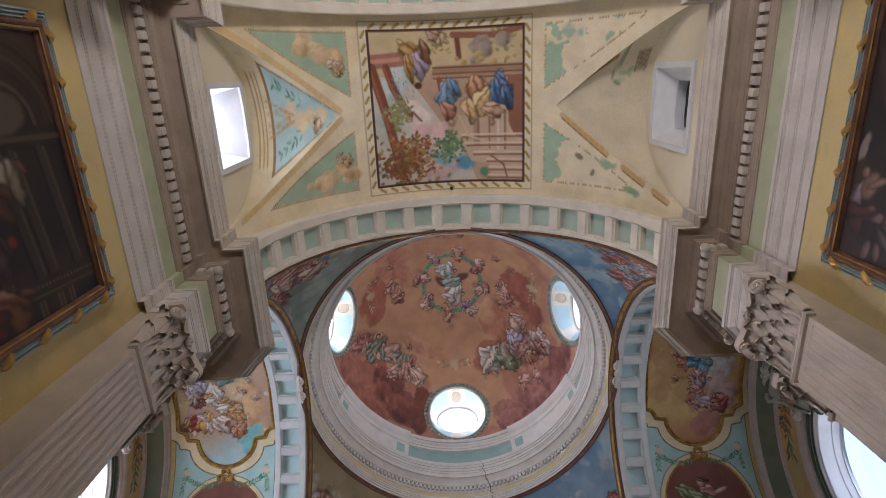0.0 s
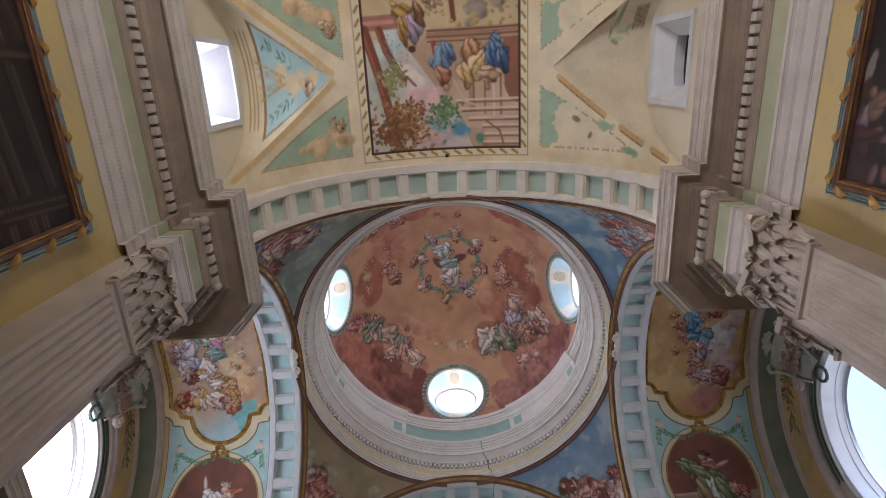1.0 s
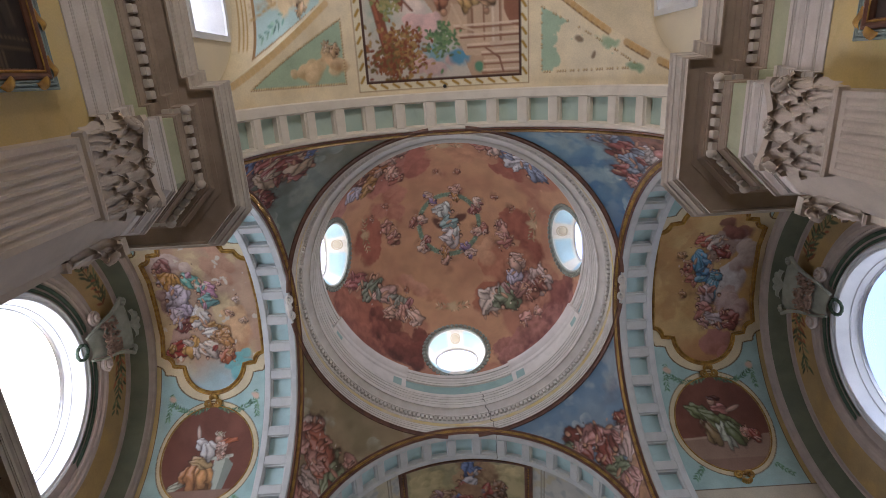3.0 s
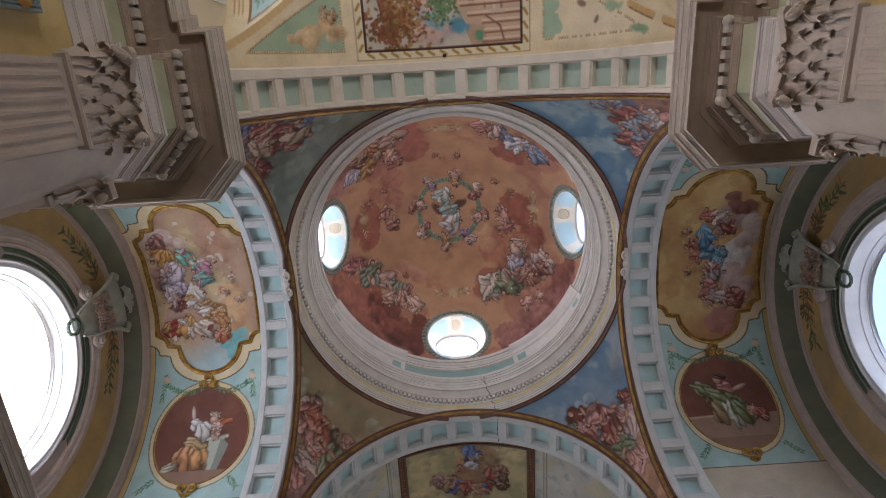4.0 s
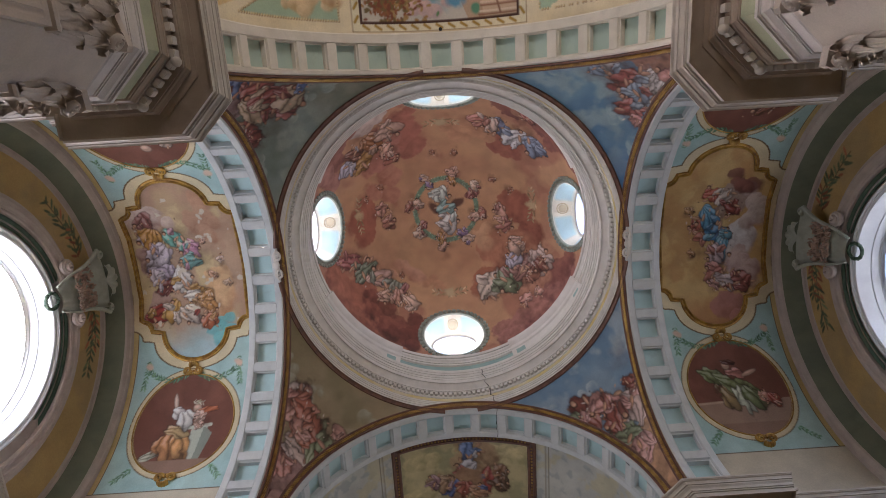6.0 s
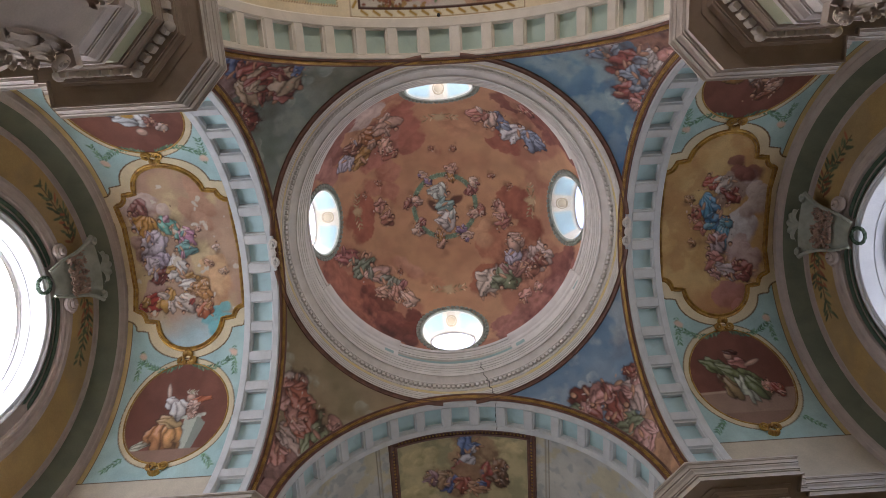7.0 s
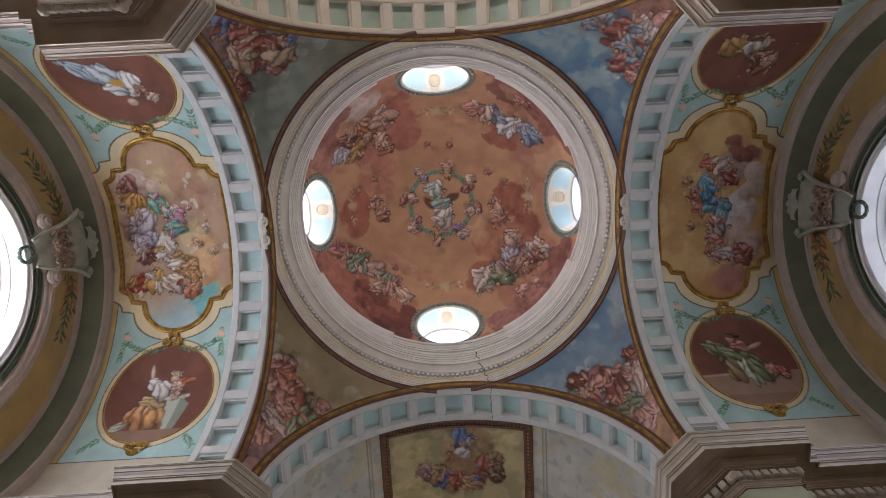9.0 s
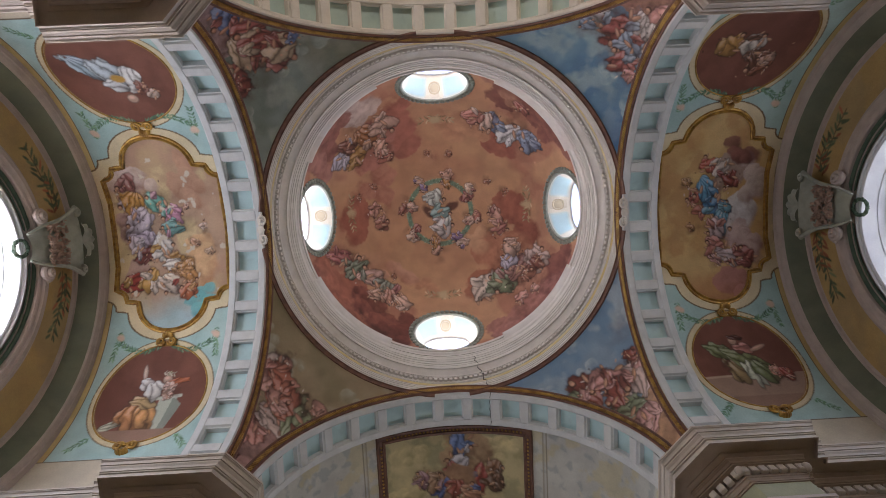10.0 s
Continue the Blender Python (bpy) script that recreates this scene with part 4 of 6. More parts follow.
        border(pts, inn, "arch_border")
    pts = [Vector((sx * 4.862 * cos(a), sy * 4.862 * sin(a), 16.10)) for a in np.linspace(0.10, pi / 2 - 0.10, 48)]
    border(pts, [Vector((p.x * 0.18, p.y * 0.18, -1)) for p in pts], "ring_border")
    return top


BLUE = [(118, 152, 172), (92, 130, 160), (164, 184, 186), (168, 122, 104), (62, 104, 150)]
MURK = [(164, 146, 116), (140, 128, 98), (172, 166, 146), (184, 146, 140), (134, 122, 90)]
SLATE = [(142, 154, 146), (122, 132, 120), (166, 170, 158), (176, 146, 144), (124, 114, 86)]
HAZE = [(136, 158, 176), (112, 142, 168), (174, 186, 192), (206, 162, 128), (110, 142, 172)]
pendentive(1, -1, BLUE, [(206, 150, 142), (216, 206, 202), (170, 96, 86), (150, 166, 186)], (206, 158, 132))
pendentive(1, 1, HAZE, [(214, 164, 156), (136, 152, 118), (216, 192, 184), (206, 150, 140), (160, 90, 76)], (216, 168, 136))
pendentive(-1, -1, SLATE, [(104, 124, 168), (186, 106, 96), (206, 180, 150), (160, 84, 74)], (210, 154, 126))
pendentive(-1, 1, MURK, [(206, 146, 134), (218, 196, 188), (160, 172, 136), (190, 118, 96), (206, 156, 144)], (210, 160, 140))

# ---- painted vaults ----


def vault_grid(d0, d1, res=0.021, low=ZTOP - 0.05):
    """Points of a barrel vault across the nave: along y from d0 to d1, over the arc, with upright feet."""
    quarter = RV * pi / 2
    foot = ZC - low
    s = np.linspace(-quarter - foot, quarter + foot, int((2 * quarter + 2 * foot) / res))
    d = np.linspace(d0, d1, int(abs(d1 - d0) / res) + 2)
    a = np.clip(s, -quarter, quarter)
    x, z = RV * np.sin(a / RV), ZC + RV * np.cos(a / RV) - np.maximum(np.abs(s) - quarter, 0)
    S, D = np.meshgrid(s, d, indexing='ij')
    return S, D, np.repeat(x[:, None], len(d), 1), np.repeat(z[:, None], len(d), 1)


def cartouche_outline(grow=0.0, n=10):
    """The lobed outline of the transept paintings, about its centre; x along the vault, y over the arc."""
    hw, hh, lobe, tip = 1.50 + grow, 1.80 + grow, 0.86 + grow, 2.66 + grow
    pts = []
    for sx, sy in ((1, 1), (-1, 1), (-1, -1), (1, -1)):
        quarter = [(hw, 0.0), (hw - 0.03, 0.9), (hw, hh - 0.28)]
        quarter += [(hw - 0.30 + 0.30 * (1 - sin(a)), hh - 0.30 + 0.30 * (1 - cos(a)) * 1.0) for a in np.linspace(0.1, pi / 2, 5)]
        quarter += [(lobe + 0.16, hh + 0.02), (lobe + 0.02, hh + 0.05)]
        quarter += [(lobe * cos(a), hh + 0.05 + (tip - hh - 0.05) * sin(a)) for a in np.linspace(0.25, pi / 2, n)]
        q = [(sx * x, sy * y) for x, y in quarter]
        pts += q if sx * sy > 0 else q[::-1]
    return pts


def inside(c, pts):
    """Which points of a canvas lie within an outline."""
    X, Y = np.broadcast_arrays(c.X, c.Y)
    r = np.zeros(X.shape, bool)
    for (x0, y0), (x1, y1) in zip(pts, pts[1:] + pts[:1]):
        if abs(y1 - y0) < 1e-9:
            continue
        r ^= ((y0 > Y) != (y1 > Y)) & (X < (x1 - x0) * (Y - y0) / (y1 - y0) + x0)
    return r


def vault_point(x, s, lift=0.0):
    """A point of a transept's vault at x along it and s over its arc (s towards +y)."""
    r, q = RV - lift, RV * pi / 2
    a = max(-q, min(q, s))
    return Vector((x, r * sin(a / RV), ZC + r * cos(a / RV) - max(0, abs(s) - q)))


def moulding_on_vault(name, pts, prof, mat, parent, label=""):
    """A closed moulding along an outline of (x, s) on a transept's vault; prof: (outwards, lift)."""
    v, n = [], len(pts)
    for i in range(n):
        p0, p1 = pts[i - 1], pts[(i + 1) % n]
        t = Vector((p1[0] - p0[0], p1[1] - p0[1])).normalized()
        nrm = Vector((t.y, -t.x))
        for o, h in prof:
            v.append(vault_point(pts[i][0] + nrm.x * o, pts[i][1] + nrm.y * o, h))
    m = len(prof)
    f = [(i * m + j, i * m + j + 1, ((i + 1) % n) * m + j + 1, ((i + 1) % n) * m + j) for i in range(n) for j in range(m - 1)]
    return piece(name, v, f, mat, parent, label)


def scroll_pair(parent, x, s, flip):
    """The gilt double scroll where an oval meets the cartouche."""
    for side in (-1, 1):
        pts, rad = [], []
        for i in range(30):
            t = i / 29
            a, r = t * 1.8 * 2 * pi, 0.125 * (1 - 0.85 * t)
            pts.append(vault_point(x + side * (0.15 - r * cos(a)), s + flip * (0.02 + r * sin(a)), 0.04 + 0.02 * t))
            rad.append(0.034 * (1 - 0.3 * t))
        piece("scroll", *tube(pts, rad), GOLD, parent, "gilt scroll")
    bm = bmesh.new()
    for i in range(5):
        q = bmesh.ops.create_icosphere(bm, subdivisions=2, radius=1)
        a = (i - 2) * 0.42
        at = vault_point(x + 0.13 * sin(a), s - flip * (0.06 + 0.12 * cos(a)), 0.03)
        bmesh.ops.transform(bm, verts=q["verts"], matrix=Matrix.Translation(at) @ Matrix.Diagonal((0.05, 0.10, 0.05, 1)))
    part("shell", bm, GOLD, parent, "gilt shell")


def transept(sx, scene_colors, frame_mat):
    nm = "west" if sx < 0 else "east"
    top = thing("vault_transept_" + nm, "painted barrel vault with a lobed gilt-framed central scene and two brown ovals", "vault", "transept vaults", "structure")
    c = Canvas(-10.0, -5.5, -8.95, 8.95, 0.015, (172, 206, 206)) if sx < 0 else Canvas(5.5, 10.0, -8.95, 8.95, 0.015, (172, 204, 202))
    xc = sx * 7.55
    c.clouds(0.9, (186, 214, 210), 0.4, 0.65, 0.7)
    cream, gold = (224, 210, 174), (176, 138, 66)
    X, Y = np.broadcast_arrays(c.X, c.Y)
    e = sx * (X - sx * 5.85)
    for a, b, colr in ((-1, 0.12, cream), (0.12, 0.15, (96, 74, 48)), (3.33, 3.355, (110, 86, 58)), (3.355, 3.8, (206, 182, 126))):
        c.lay(((e >= a) & (e < b)).astype(float), lin(*colr))
    c.lay(((np.abs(Y) > 6.35) & (np.abs(Y) < 20)).astype(float), lin(206, 196, 176))
    c.lay(((np.abs(Y) > 6.32) & (np.abs(Y) < 6.36)).astype(float), lin(96, 74, 48))
    # cream band round the cartouche, and its panel
    out = [(xc + x, y) for x, y in cartouche_outline(0.30)]
    c.lay(inside(c, [(xc + x, y) for x, y in cartouche_outline(0.33)]).astype(float), lin(110, 84, 52))
    c.lay(inside(c, out).astype(float), lin(*cream))
    keep = c.img.copy()
    ground, cloudc, banks, groups, low = scene_colors
    c.img[:] = lin(*ground)
    c.clouds(1.1, cloudc[0], 0.45, 0.6, 0.8)
    c.clouds(0.7, cloudc[1], 0.52, 0.6, 0.5)
    c.lay(np.clip((Y - low[1]) / 0.8 + 0.8 * (c.fbm(0.6) - 0.5), 0, 1) * np.ones_like(X), lin(*low[0]))
    for bx, by, a, b, turn, c1, c2 in banks:
        c.bank(xc + bx, by, a, b, turn, c1, c2, 9)
    for gx, gy, size, turn, cl, cloud in groups:
        c.group(xc + gx, gy, size * 1.25, turn, cl, cloud=cloud)
    c.worn(0.30, (214, 206, 190), 0.4) if sx < 0 else None
    pic = inside(c, [(xc + x, y) for x, y in cartouche_outline()])
    keep[pic] = c.img[pic]
    c.img = keep
    # ovals
    for s in (-1, 1):
        yo = s * 4.50
        X0 = xc - sx * 0.02
        d = np.sqrt(((X - X0) / 1.30) ** 2 + ((Y - yo) / 1.36) ** 2)
        for lim, colr in ((1.14, (120, 96, 66)), (1.12, (222, 208, 172)), (1.02, (150, 112, 60)), (1.0, (122, 76, 62))):
            c.lay((d < lim).astype(float), lin(*colr))
        keep = c.img.copy()
        c.clouds(0.8, (136, 88, 72), 0.45, 0.6, 0.7)
        if sx < 0 and s > 0:         # white and ochre cloth beside a grey pedestal
            c.lay(inside(c, [(X0 + 0.22, yo + 0.12), (X0 + 0.66, yo + 0.06), (X0 + 0.6, yo + 1.0), (X0 + 0.2, yo + 1.0)]).astype(float), lin(186, 192, 178))
            c.lay(inside(c, [(X0 + 0.55, yo + 0.08), (X0 + 0.80, yo + 0.3), (X0 + 0.62, yo + 1.0), (X0 + 0.45, yo + 1.0)]).astype(float), lin(142, 150, 138))
            c.line([(X0 + 0.14, yo + 0.12), (X0 + 0.72, yo + 0.06)], 0.09, (206, 210, 196))
            c.drapery(X0 - 0.62, yo + 0.82, 0.34, 0.12, -20, (196, 200, 180))
            c.drapery(X0 - 0.30, yo + 0.62, 0.5, 0.34, 80, (206, 146, 96))
            c.drapery(X0 + 0.02, yo + 0.55, 0.45, 0.24, 65, (222, 166, 108))
            c.drapery(X0 - 0.15, yo + 0.22, 0.36, 0.16, 15, (206, 176, 128))
            c.limb(X0 - 0.36, yo - 0.62, 0.24, 0.06, 80, (232, 206, 190))
            c.drapery(X0 - 0.22, yo - 0.28, 0.24, 0.18, 30, (232, 228, 226))
            c.drapery(X0 + 0.02, yo - 0.12, 0.30, 0.24, 60, (236, 232, 228))
            c.limb(X0 + 0.26, yo - 0.42, 0.12, 0.12, 0, (224, 190, 170))
            c.foliage([(X0 + 0.15, yo - 0.6), (X0 + 0.42, yo - 0.55)], 0.05, [(176, 180, 150), (206, 200, 180)], 0.04, 0.06)
            c.drapery(X0 + 0.55, yo - 0.35, 0.3, 0.09, -10, (196, 112, 74))
            c.group(X0 + 0.42, yo - 0.08, 0.38, 80, [(226, 188, 172), (214, 170, 150)], (230, 194, 176))
        elif sx < 0:                 # pale blue and white cloth
            c.drapery(X0 - 0.45, yo - 0.2, 0.6, 0.26, 40, (166, 190, 206))
            c.drapery(X0 - 0.05, yo - 0.05, 0.5, 0.34, 60, (190, 206, 216))
            c.drapery(X0 + 0.32, yo + 0.2, 0.46, 0.24, 100, (228, 230, 230))
            c.drapery(X0 - 0.1, yo + 0.32, 0.3, 0.2, 20, (214, 220, 224))
            c.blob(X0 + 0.02, yo + 0.12, 0.2, 0.14, 10, (196, 152, 70), 0.3, 0.4)
            c.limb(X0 + 0.1, yo + 0.7, 0.13, 0.12, 0, (214, 180, 160))
            c.group(X0 + 0.5, yo + 0.5, 0.45, 40, [(150, 100, 86), (206, 186, 172)])
        elif s > 0:                  # olive and white cloth on a grey step
            c.lay((inside(c, [(X0 - 1.4, yo + 0.42), (X0 + 1.4, yo + 0.34), (X0 + 1.4, yo + 1.5), (X0 - 1.4, yo + 1.5)])).astype(float), lin(164, 136, 118))
            c.line([(X0 - 1.3, yo + 0.40), (X0 - 0.2, yo + 0.36)], 0.06, (196, 170, 146))
            c.drapery(X0 - 0.55, yo - 0.35, 0.4, 0.2, 30, (128, 142, 92))
            c.drapery(X0 - 0.30, yo + 0.22, 0.42, 0.28, 70, (166, 142, 100))
            c.drapery(X0 + 0.05, yo - 0.05, 0.6, 0.28, 30, (134, 146, 98))
            c.drapery(X0 + 0.02, yo + 0.36, 0.44, 0.2, 80, (206, 212, 192))
            c.drapery(X0 + 0.3, yo + 0.3, 0.4, 0.22, 60, (118, 132, 88))
            c.drapery(X0 + 0.1, yo - 0.42, 0.3, 0.18, 20, (206, 140, 128))
            c.limb(X0 + 0.45, yo - 0.42, 0.26, 0.06, -20, (224, 184, 160))
            c.limb(X0 - 0.12, yo - 0.65, 0.11, 0.11, 0, (216, 176, 152))
            c.drapery(X0 - 0.02, yo - 0.74, 0.22, 0.08, 10, (92, 52, 42))
            c.group(X0 + 0.72, yo + 0.42, 0.42, 10, [(206, 150, 128), (170, 84, 66)])
        else:                        # brown, ochre and white cloth
            c.group(X0 - 0.15, yo + 0.1, 0.85, 30, [(196, 150, 84), (214, 206, 196), (120, 82, 62)])
            c.group(X0 + 0.35, yo + 0.5, 0.5, 80, [(206, 170, 150), (150, 96, 72)])
        c.lay(np.clip((s * (Y - yo) - 0.98) / 0.03, 0, 1) * np.ones_like(X), lin(150, 120, 104))
        keep[d < 1.0] = c.img[d < 1.0]
        c.img = keep
        # swags of leaves
        for side in (-1, 1):
            pts = [(xc + side * (0.15 + 1.1 * t), s * (3.12 - 0.15 * t + 0.22 * sin(pi * t))) for t in np.linspace(0, 1, 8)]
            c.foliage(pts, 0.06, [(96, 140, 108), (120, 160, 126), (84, 120, 96)], 0.035, 0.07)
            pts = [(xc + side * (1.27 + 0.08 * t), s * (2.7 + 0.8 * t)) for t in (0, 0.5, 1)]
            c.foliage(pts, 0.06, [(96, 140, 108), (120, 160, 126)], 0.045, 0.07)
            c.blob(xc + side * 1.26, s * 2.85, 0.14, 0.11, 30, (222, 196, 176), 0.4, 0.8)
            pts = [(xc + side * (1.0 + 0.35 * t), s * (5.7 + 0.35 * t)) for t in (0, 0.5, 1)]
            c.foliage(pts, 0.06, [(96, 140, 108), (120, 160, 126)], 0.04, 0.07)
    c.img *= 0.93 + 0.12 * c.fbm(0.5)[..., None]
    S, D, across, z = vault_grid(5.68, 9.40)
    v = np.stack([sx * D, across, z], -1).reshape(-1, 3)
    painted("fresco", v, grid_faces(*S.shape), c.sample((sx * D).ravel(), S.ravel()), top)
    line = [(xc + x, y) for x, y in cartouche_outline(0.02)]
    moulding_on_vault("scene_frame", line, [(-0.03, 0.0), (-0.03, 0.05), (0.0, 0.07), (0.025, 0.055), (0.045, 0.025), (0.065, 0.045), (0.095, 0.04), (0.11, 0.0)], frame_mat, top, "gilt moulded frame")
    for s in (-1, 1):
        ov = [(xc + 1.33 * cos(a), s * 4.5 + 1.39 * sin(a)) for a in np.linspace(0, 2 * pi, 72, endpoint=False)]
        moulding_on_vault("oval_frame", ov, [(-0.02, 0.0), (-0.015, 0.015), (0.0, 0.022), (0.015, 0.012), (0.02, 0.0)], GOLD, top, "thin gilt oval frame")
        scroll_pair(top, xc, s * 3.0, s)
        scroll_pair(top, xc, s * 6.02, -s)
    return top


transept(-1, ((190, 160, 134), [(212, 192, 146), (178, 142, 120)],
    [(-1.1, 0.2, 0.9, 0.4, 85, (186, 156, 146), (132, 96, 90)), (-0.9, -1.5, 0.5, 0.4, 60, (206, 190, 182), (160, 126, 112)), (0.9, 0.7, 0.6, 0.4, 60, (216, 180, 138), (190, 142, 106)), (0.7, -1.2, 0.7, 0.4, 70, (190, 152, 126), (170, 126, 102)), (0.9, 1.9, 0.5, 0.3, 0, (120, 190, 192), (104, 168, 176))],
    [(-0.95, -1.1, 0.6, 90, [(150, 96, 90), (206, 196, 206)], None), (-0.85, -0.3, 0.75, 80, [(196, 146, 70), (214, 204, 216), (190, 176, 196)], None), (-0.9, 0.45, 0.5, 60, [(206, 196, 206), (126, 66, 60)], None),
     (-0.05, -0.75, 0.62, 60, [(120, 190, 176), (214, 160, 180)], None), (0.12, -0.35, 0.5, 90, [(206, 150, 176), (120, 176, 172)], None), (0.5, -0.75, 0.2, 0, [(222, 180, 160)], None),
     (-0.05, 0.6, 0.65, 70, [(226, 222, 216), (206, 158, 80)], None), (0.15, 0.95, 0.5, 20, [(230, 226, 220), (190, 140, 84)], None), (-0.6, 1.35, 0.62, 10, [(176, 70, 60), (206, 160, 84), (226, 210, 196)], None), (0.45, 1.4, 0.5, 60, [(206, 150, 90), (190, 110, 72)], None),
     (0.85, -0.1, 0.26, 20, [(222, 196, 180)], None), (1.05, 0.5, 0.24, 0, [(214, 180, 150)], None), (0.6, 0.3, 0.25, 40, [(206, 160, 130)], None)],
    ((176, 202, 206), 1.6)), GOLD)
transept(1, ((200, 162, 106), [(214, 184, 128), (184, 138, 90)],
    [(0.55, -0.85, 0.5, 0.4, 80, (172, 150, 136), (132, 104, 92)), (0.75, 0.35, 0.6, 0.42, 85, (214, 210, 208), (160, 142, 136)), (0.95, 1.1, 0.5, 0.4, 60, (196, 172, 164), (142, 106, 98)), (1.15, -0.6, 0.8, 0.3, 88, (206, 190, 180), (156, 128, 118)), (0.75, -1.5, 0.5, 0.3, 20, (142, 92, 78), (96, 56, 48)), (0.3, 2.1, 0.5, 0.4, 0, (176, 124, 112), (156, 104, 88))],
    [(0.2, -1.0, 0.55, 30, [(196, 104, 84), (226, 212, 200), (150, 72, 60)], None), (-0.35, -0.1, 0.5, 80, [(190, 110, 92), (206, 130, 108)], None), (0.05, 0.05, 0.72, 70, [(92, 156, 190), (76, 136, 178), (110, 172, 196)], None), (0.4, 0.05, 0.35, 20, [(120, 176, 196)], None),
     (0.25, 1.05, 0.6, 60, [(214, 190, 190), (196, 130, 116), (222, 206, 200)], None), (0.7, 1.35, 0.6, 20, [(206, 190, 190), (166, 96, 86)], None), (0.05, 1.5, 0.35, 60, [(196, 150, 140)], None), (-0.6, 0.6, 0.24, 0, [(196, 148, 100)], None), (-0.7, -0.7, 0.26, 0, [(190, 146, 96)], None)],
    ((176, 128, 84), 1.7)), GOLD)

# ---- round windows in the transepts' end walls ----


def turned_x(profile, sx, n=96, zc=ZC):
    """A profile of (radius, x) turned about the axis of a transept's round window."""
    v = [(sx * x, r * cos(2 * pi * i / n), zc + r * sin(2 * pi * i / n)) for r, x in profile for i in range(n)]
    return v, quads(len(profile), n, wrap=True)


def leafy(bm, at, along, up, size):
    """One pointed leaf with a fold down its middle."""
    side = along.cross(up).normalized()
    p = [at, at + along * size * 0.45 + side * size * 0.2, at + along * size, at + along * size * 0.45 - side * size * 0.2, at + along * size * 0.45 + up * size * 0.1]
    vs = [bm.verts.new(q) for q in p]
    for a, b in ((0, 1), (1, 2), (2, 3), (3, 0)):
        bm.faces.new((vs[a], vs[b], vs[4]))


def transept_end(sx):
    nm = "west" if sx < 0 else "east"
    top = thing("wall_round_window_" + nm, "ochre end wall with olive band and moulded surround of a large round window", "wall", kind="structure")
    piece("cream_moulding", *turned_x([(4.90, 9.33), (4.72, 9.33), (4.70, 9.35), (4.62, 9.36), (4.58, 9.38), (4.55, 9.42)], sx), MAUVE, top)
    piece("olive_band", *turned_x([(4.55, 9.42), (4.50, 9.48), (4.36, 9.72), (4.28, 9.82)], sx), OLIVE, top, "dark olive painted cove")
    piece("fillet", *turned_x([(4.28, 9.82), (4.26, 9.79), (4.18, 9.79), (4.15, 9.84), (4.12, 9.85)], sx), MAUVE, top)
    # ochre field with painted sprays of leaves
    c = Canvas(-4.3, 4.3, -4.3, 4.3, 0.02, (190, 160, 104))
    c.clouds(0.9, (176, 152, 108), 0.45, 0.6, 0.8)
    for s in (-1, 1):
        stems = [((0.75, 3.68), (1.3, 3.55), (1.9, 3.25), (2.35, 2.95)), ((0.85, 3.8), (1.3, 3.72), (1.75, 3.5))]
        for st in stems:
            st = [(s * x, y) for x, y in st]
            c.line(st, 0.03, (96, 78, 54))
            c.foliage(st, 0.17, [(92, 104, 74), (110, 120, 86), (166, 102, 72), (84, 96, 70)], 0.12, 0.16)
    n, m = 900, 54
    rad = np.linspace(4.13, 3.15, m)
    a = np.linspace(0, 2 * pi, n)
    R_, A_ = np.meshgrid(rad, a, indexing='ij')
    v = np.stack([np.full(R_.shape, sx * 9.85), R_ * np.cos(A_), ZC + R_ * np.sin(A_)], -1).reshape(-1, 3)
    painted("field", v, grid_faces(m, n), c.sample((R_ * np.cos(A_)).ravel(), (R_ * np.sin(A_)).ravel()), top, "ochre field with painted leaf sprays")
    piece("surround", *turned_x([(3.22, 9.86), (3.20, 9.80), (3.14, 9.78), (3.12, 9.73), (3.04, 9.68), (2.94, 9.68), (2.90, 9.72), (2.84, 9.73), (2.80, 9.70), (2.76, 9.72), (2.74, 9.80), (2.48, 9.83), (2.44, 9.81)], sx), MAUVE, top, "mauve-grey moulded surround")
    # the window itself
    win = thing("window_round_" + nm, "large round window with white stepped frame and splayed white reveal", "window", "round transept windows", "structure")
    piece("frame", *turned_x([(2.48, 9.84), (2.46, 9.78), (2.42, 9.76), (2.39, 9.78), (2.38, 9.81), (2.34, 9.81), (2.32, 9.79), (2.29, 9.80), (2.27, 9.86)], sx), REVEAL, win)
    piece("reveal", *turned_x([(2.27, 9.86), (2.20, 10.10), (2.18, 10.10), (2.17, 10.12), (2.13, 10.26), (2.10, 10.26), (2.10, 10.36)], sx), REVEAL, win, "white splayed reveal")
    g = piece("pane", [(sx * 10.32, 2.11 * cos(2 * pi * i / 64), ZC + 2.11 * sin(2 * pi * i / 64)) for i in range(64)], [tuple(range(64))], GLASS, win, smooth=False)
    g.visible_shadow = False
    # cartouche over the window, with shell, scrolls, garland and a hanging ring
    car = thing("cartouche", "grey-green stucco cartouche with shell, scrolls and a small hanging wreath", "ornament", "cartouches")
    bm = bmesh.new()
    outline = []
    for t in np.linspace(0, 1, 15):
        outline.append((0.30 + 0.58 * t ** 1.35 + 0.05 * sin(2 * pi * t) - 0.1 * max(0, t - 0.85) / 0.15, 2.34 + 1.5 * t))
    rowsv = []
    for w, r in outline:
        row = []
        for k in np.linspace(-1, 1, 13):
            bulge = 0.22 * (1 - k * k) ** 0.5 + 0.16 * (r - 2.7) / 1.25 + 0.05 * (abs(k) > 0.85)
            row.append(bm.verts.new((sx * (9.72 - bulge), w * k, ZC + r + 0.1 * abs(k) ** 3)))
        rowsv.append(row)
    for r0, r1 in zip(rowsv[:-1], rowsv[1:]):
        for i in range(12):
            bm.faces.new((r0[i], r0[i + 1], r1[i + 1], r1[i]))
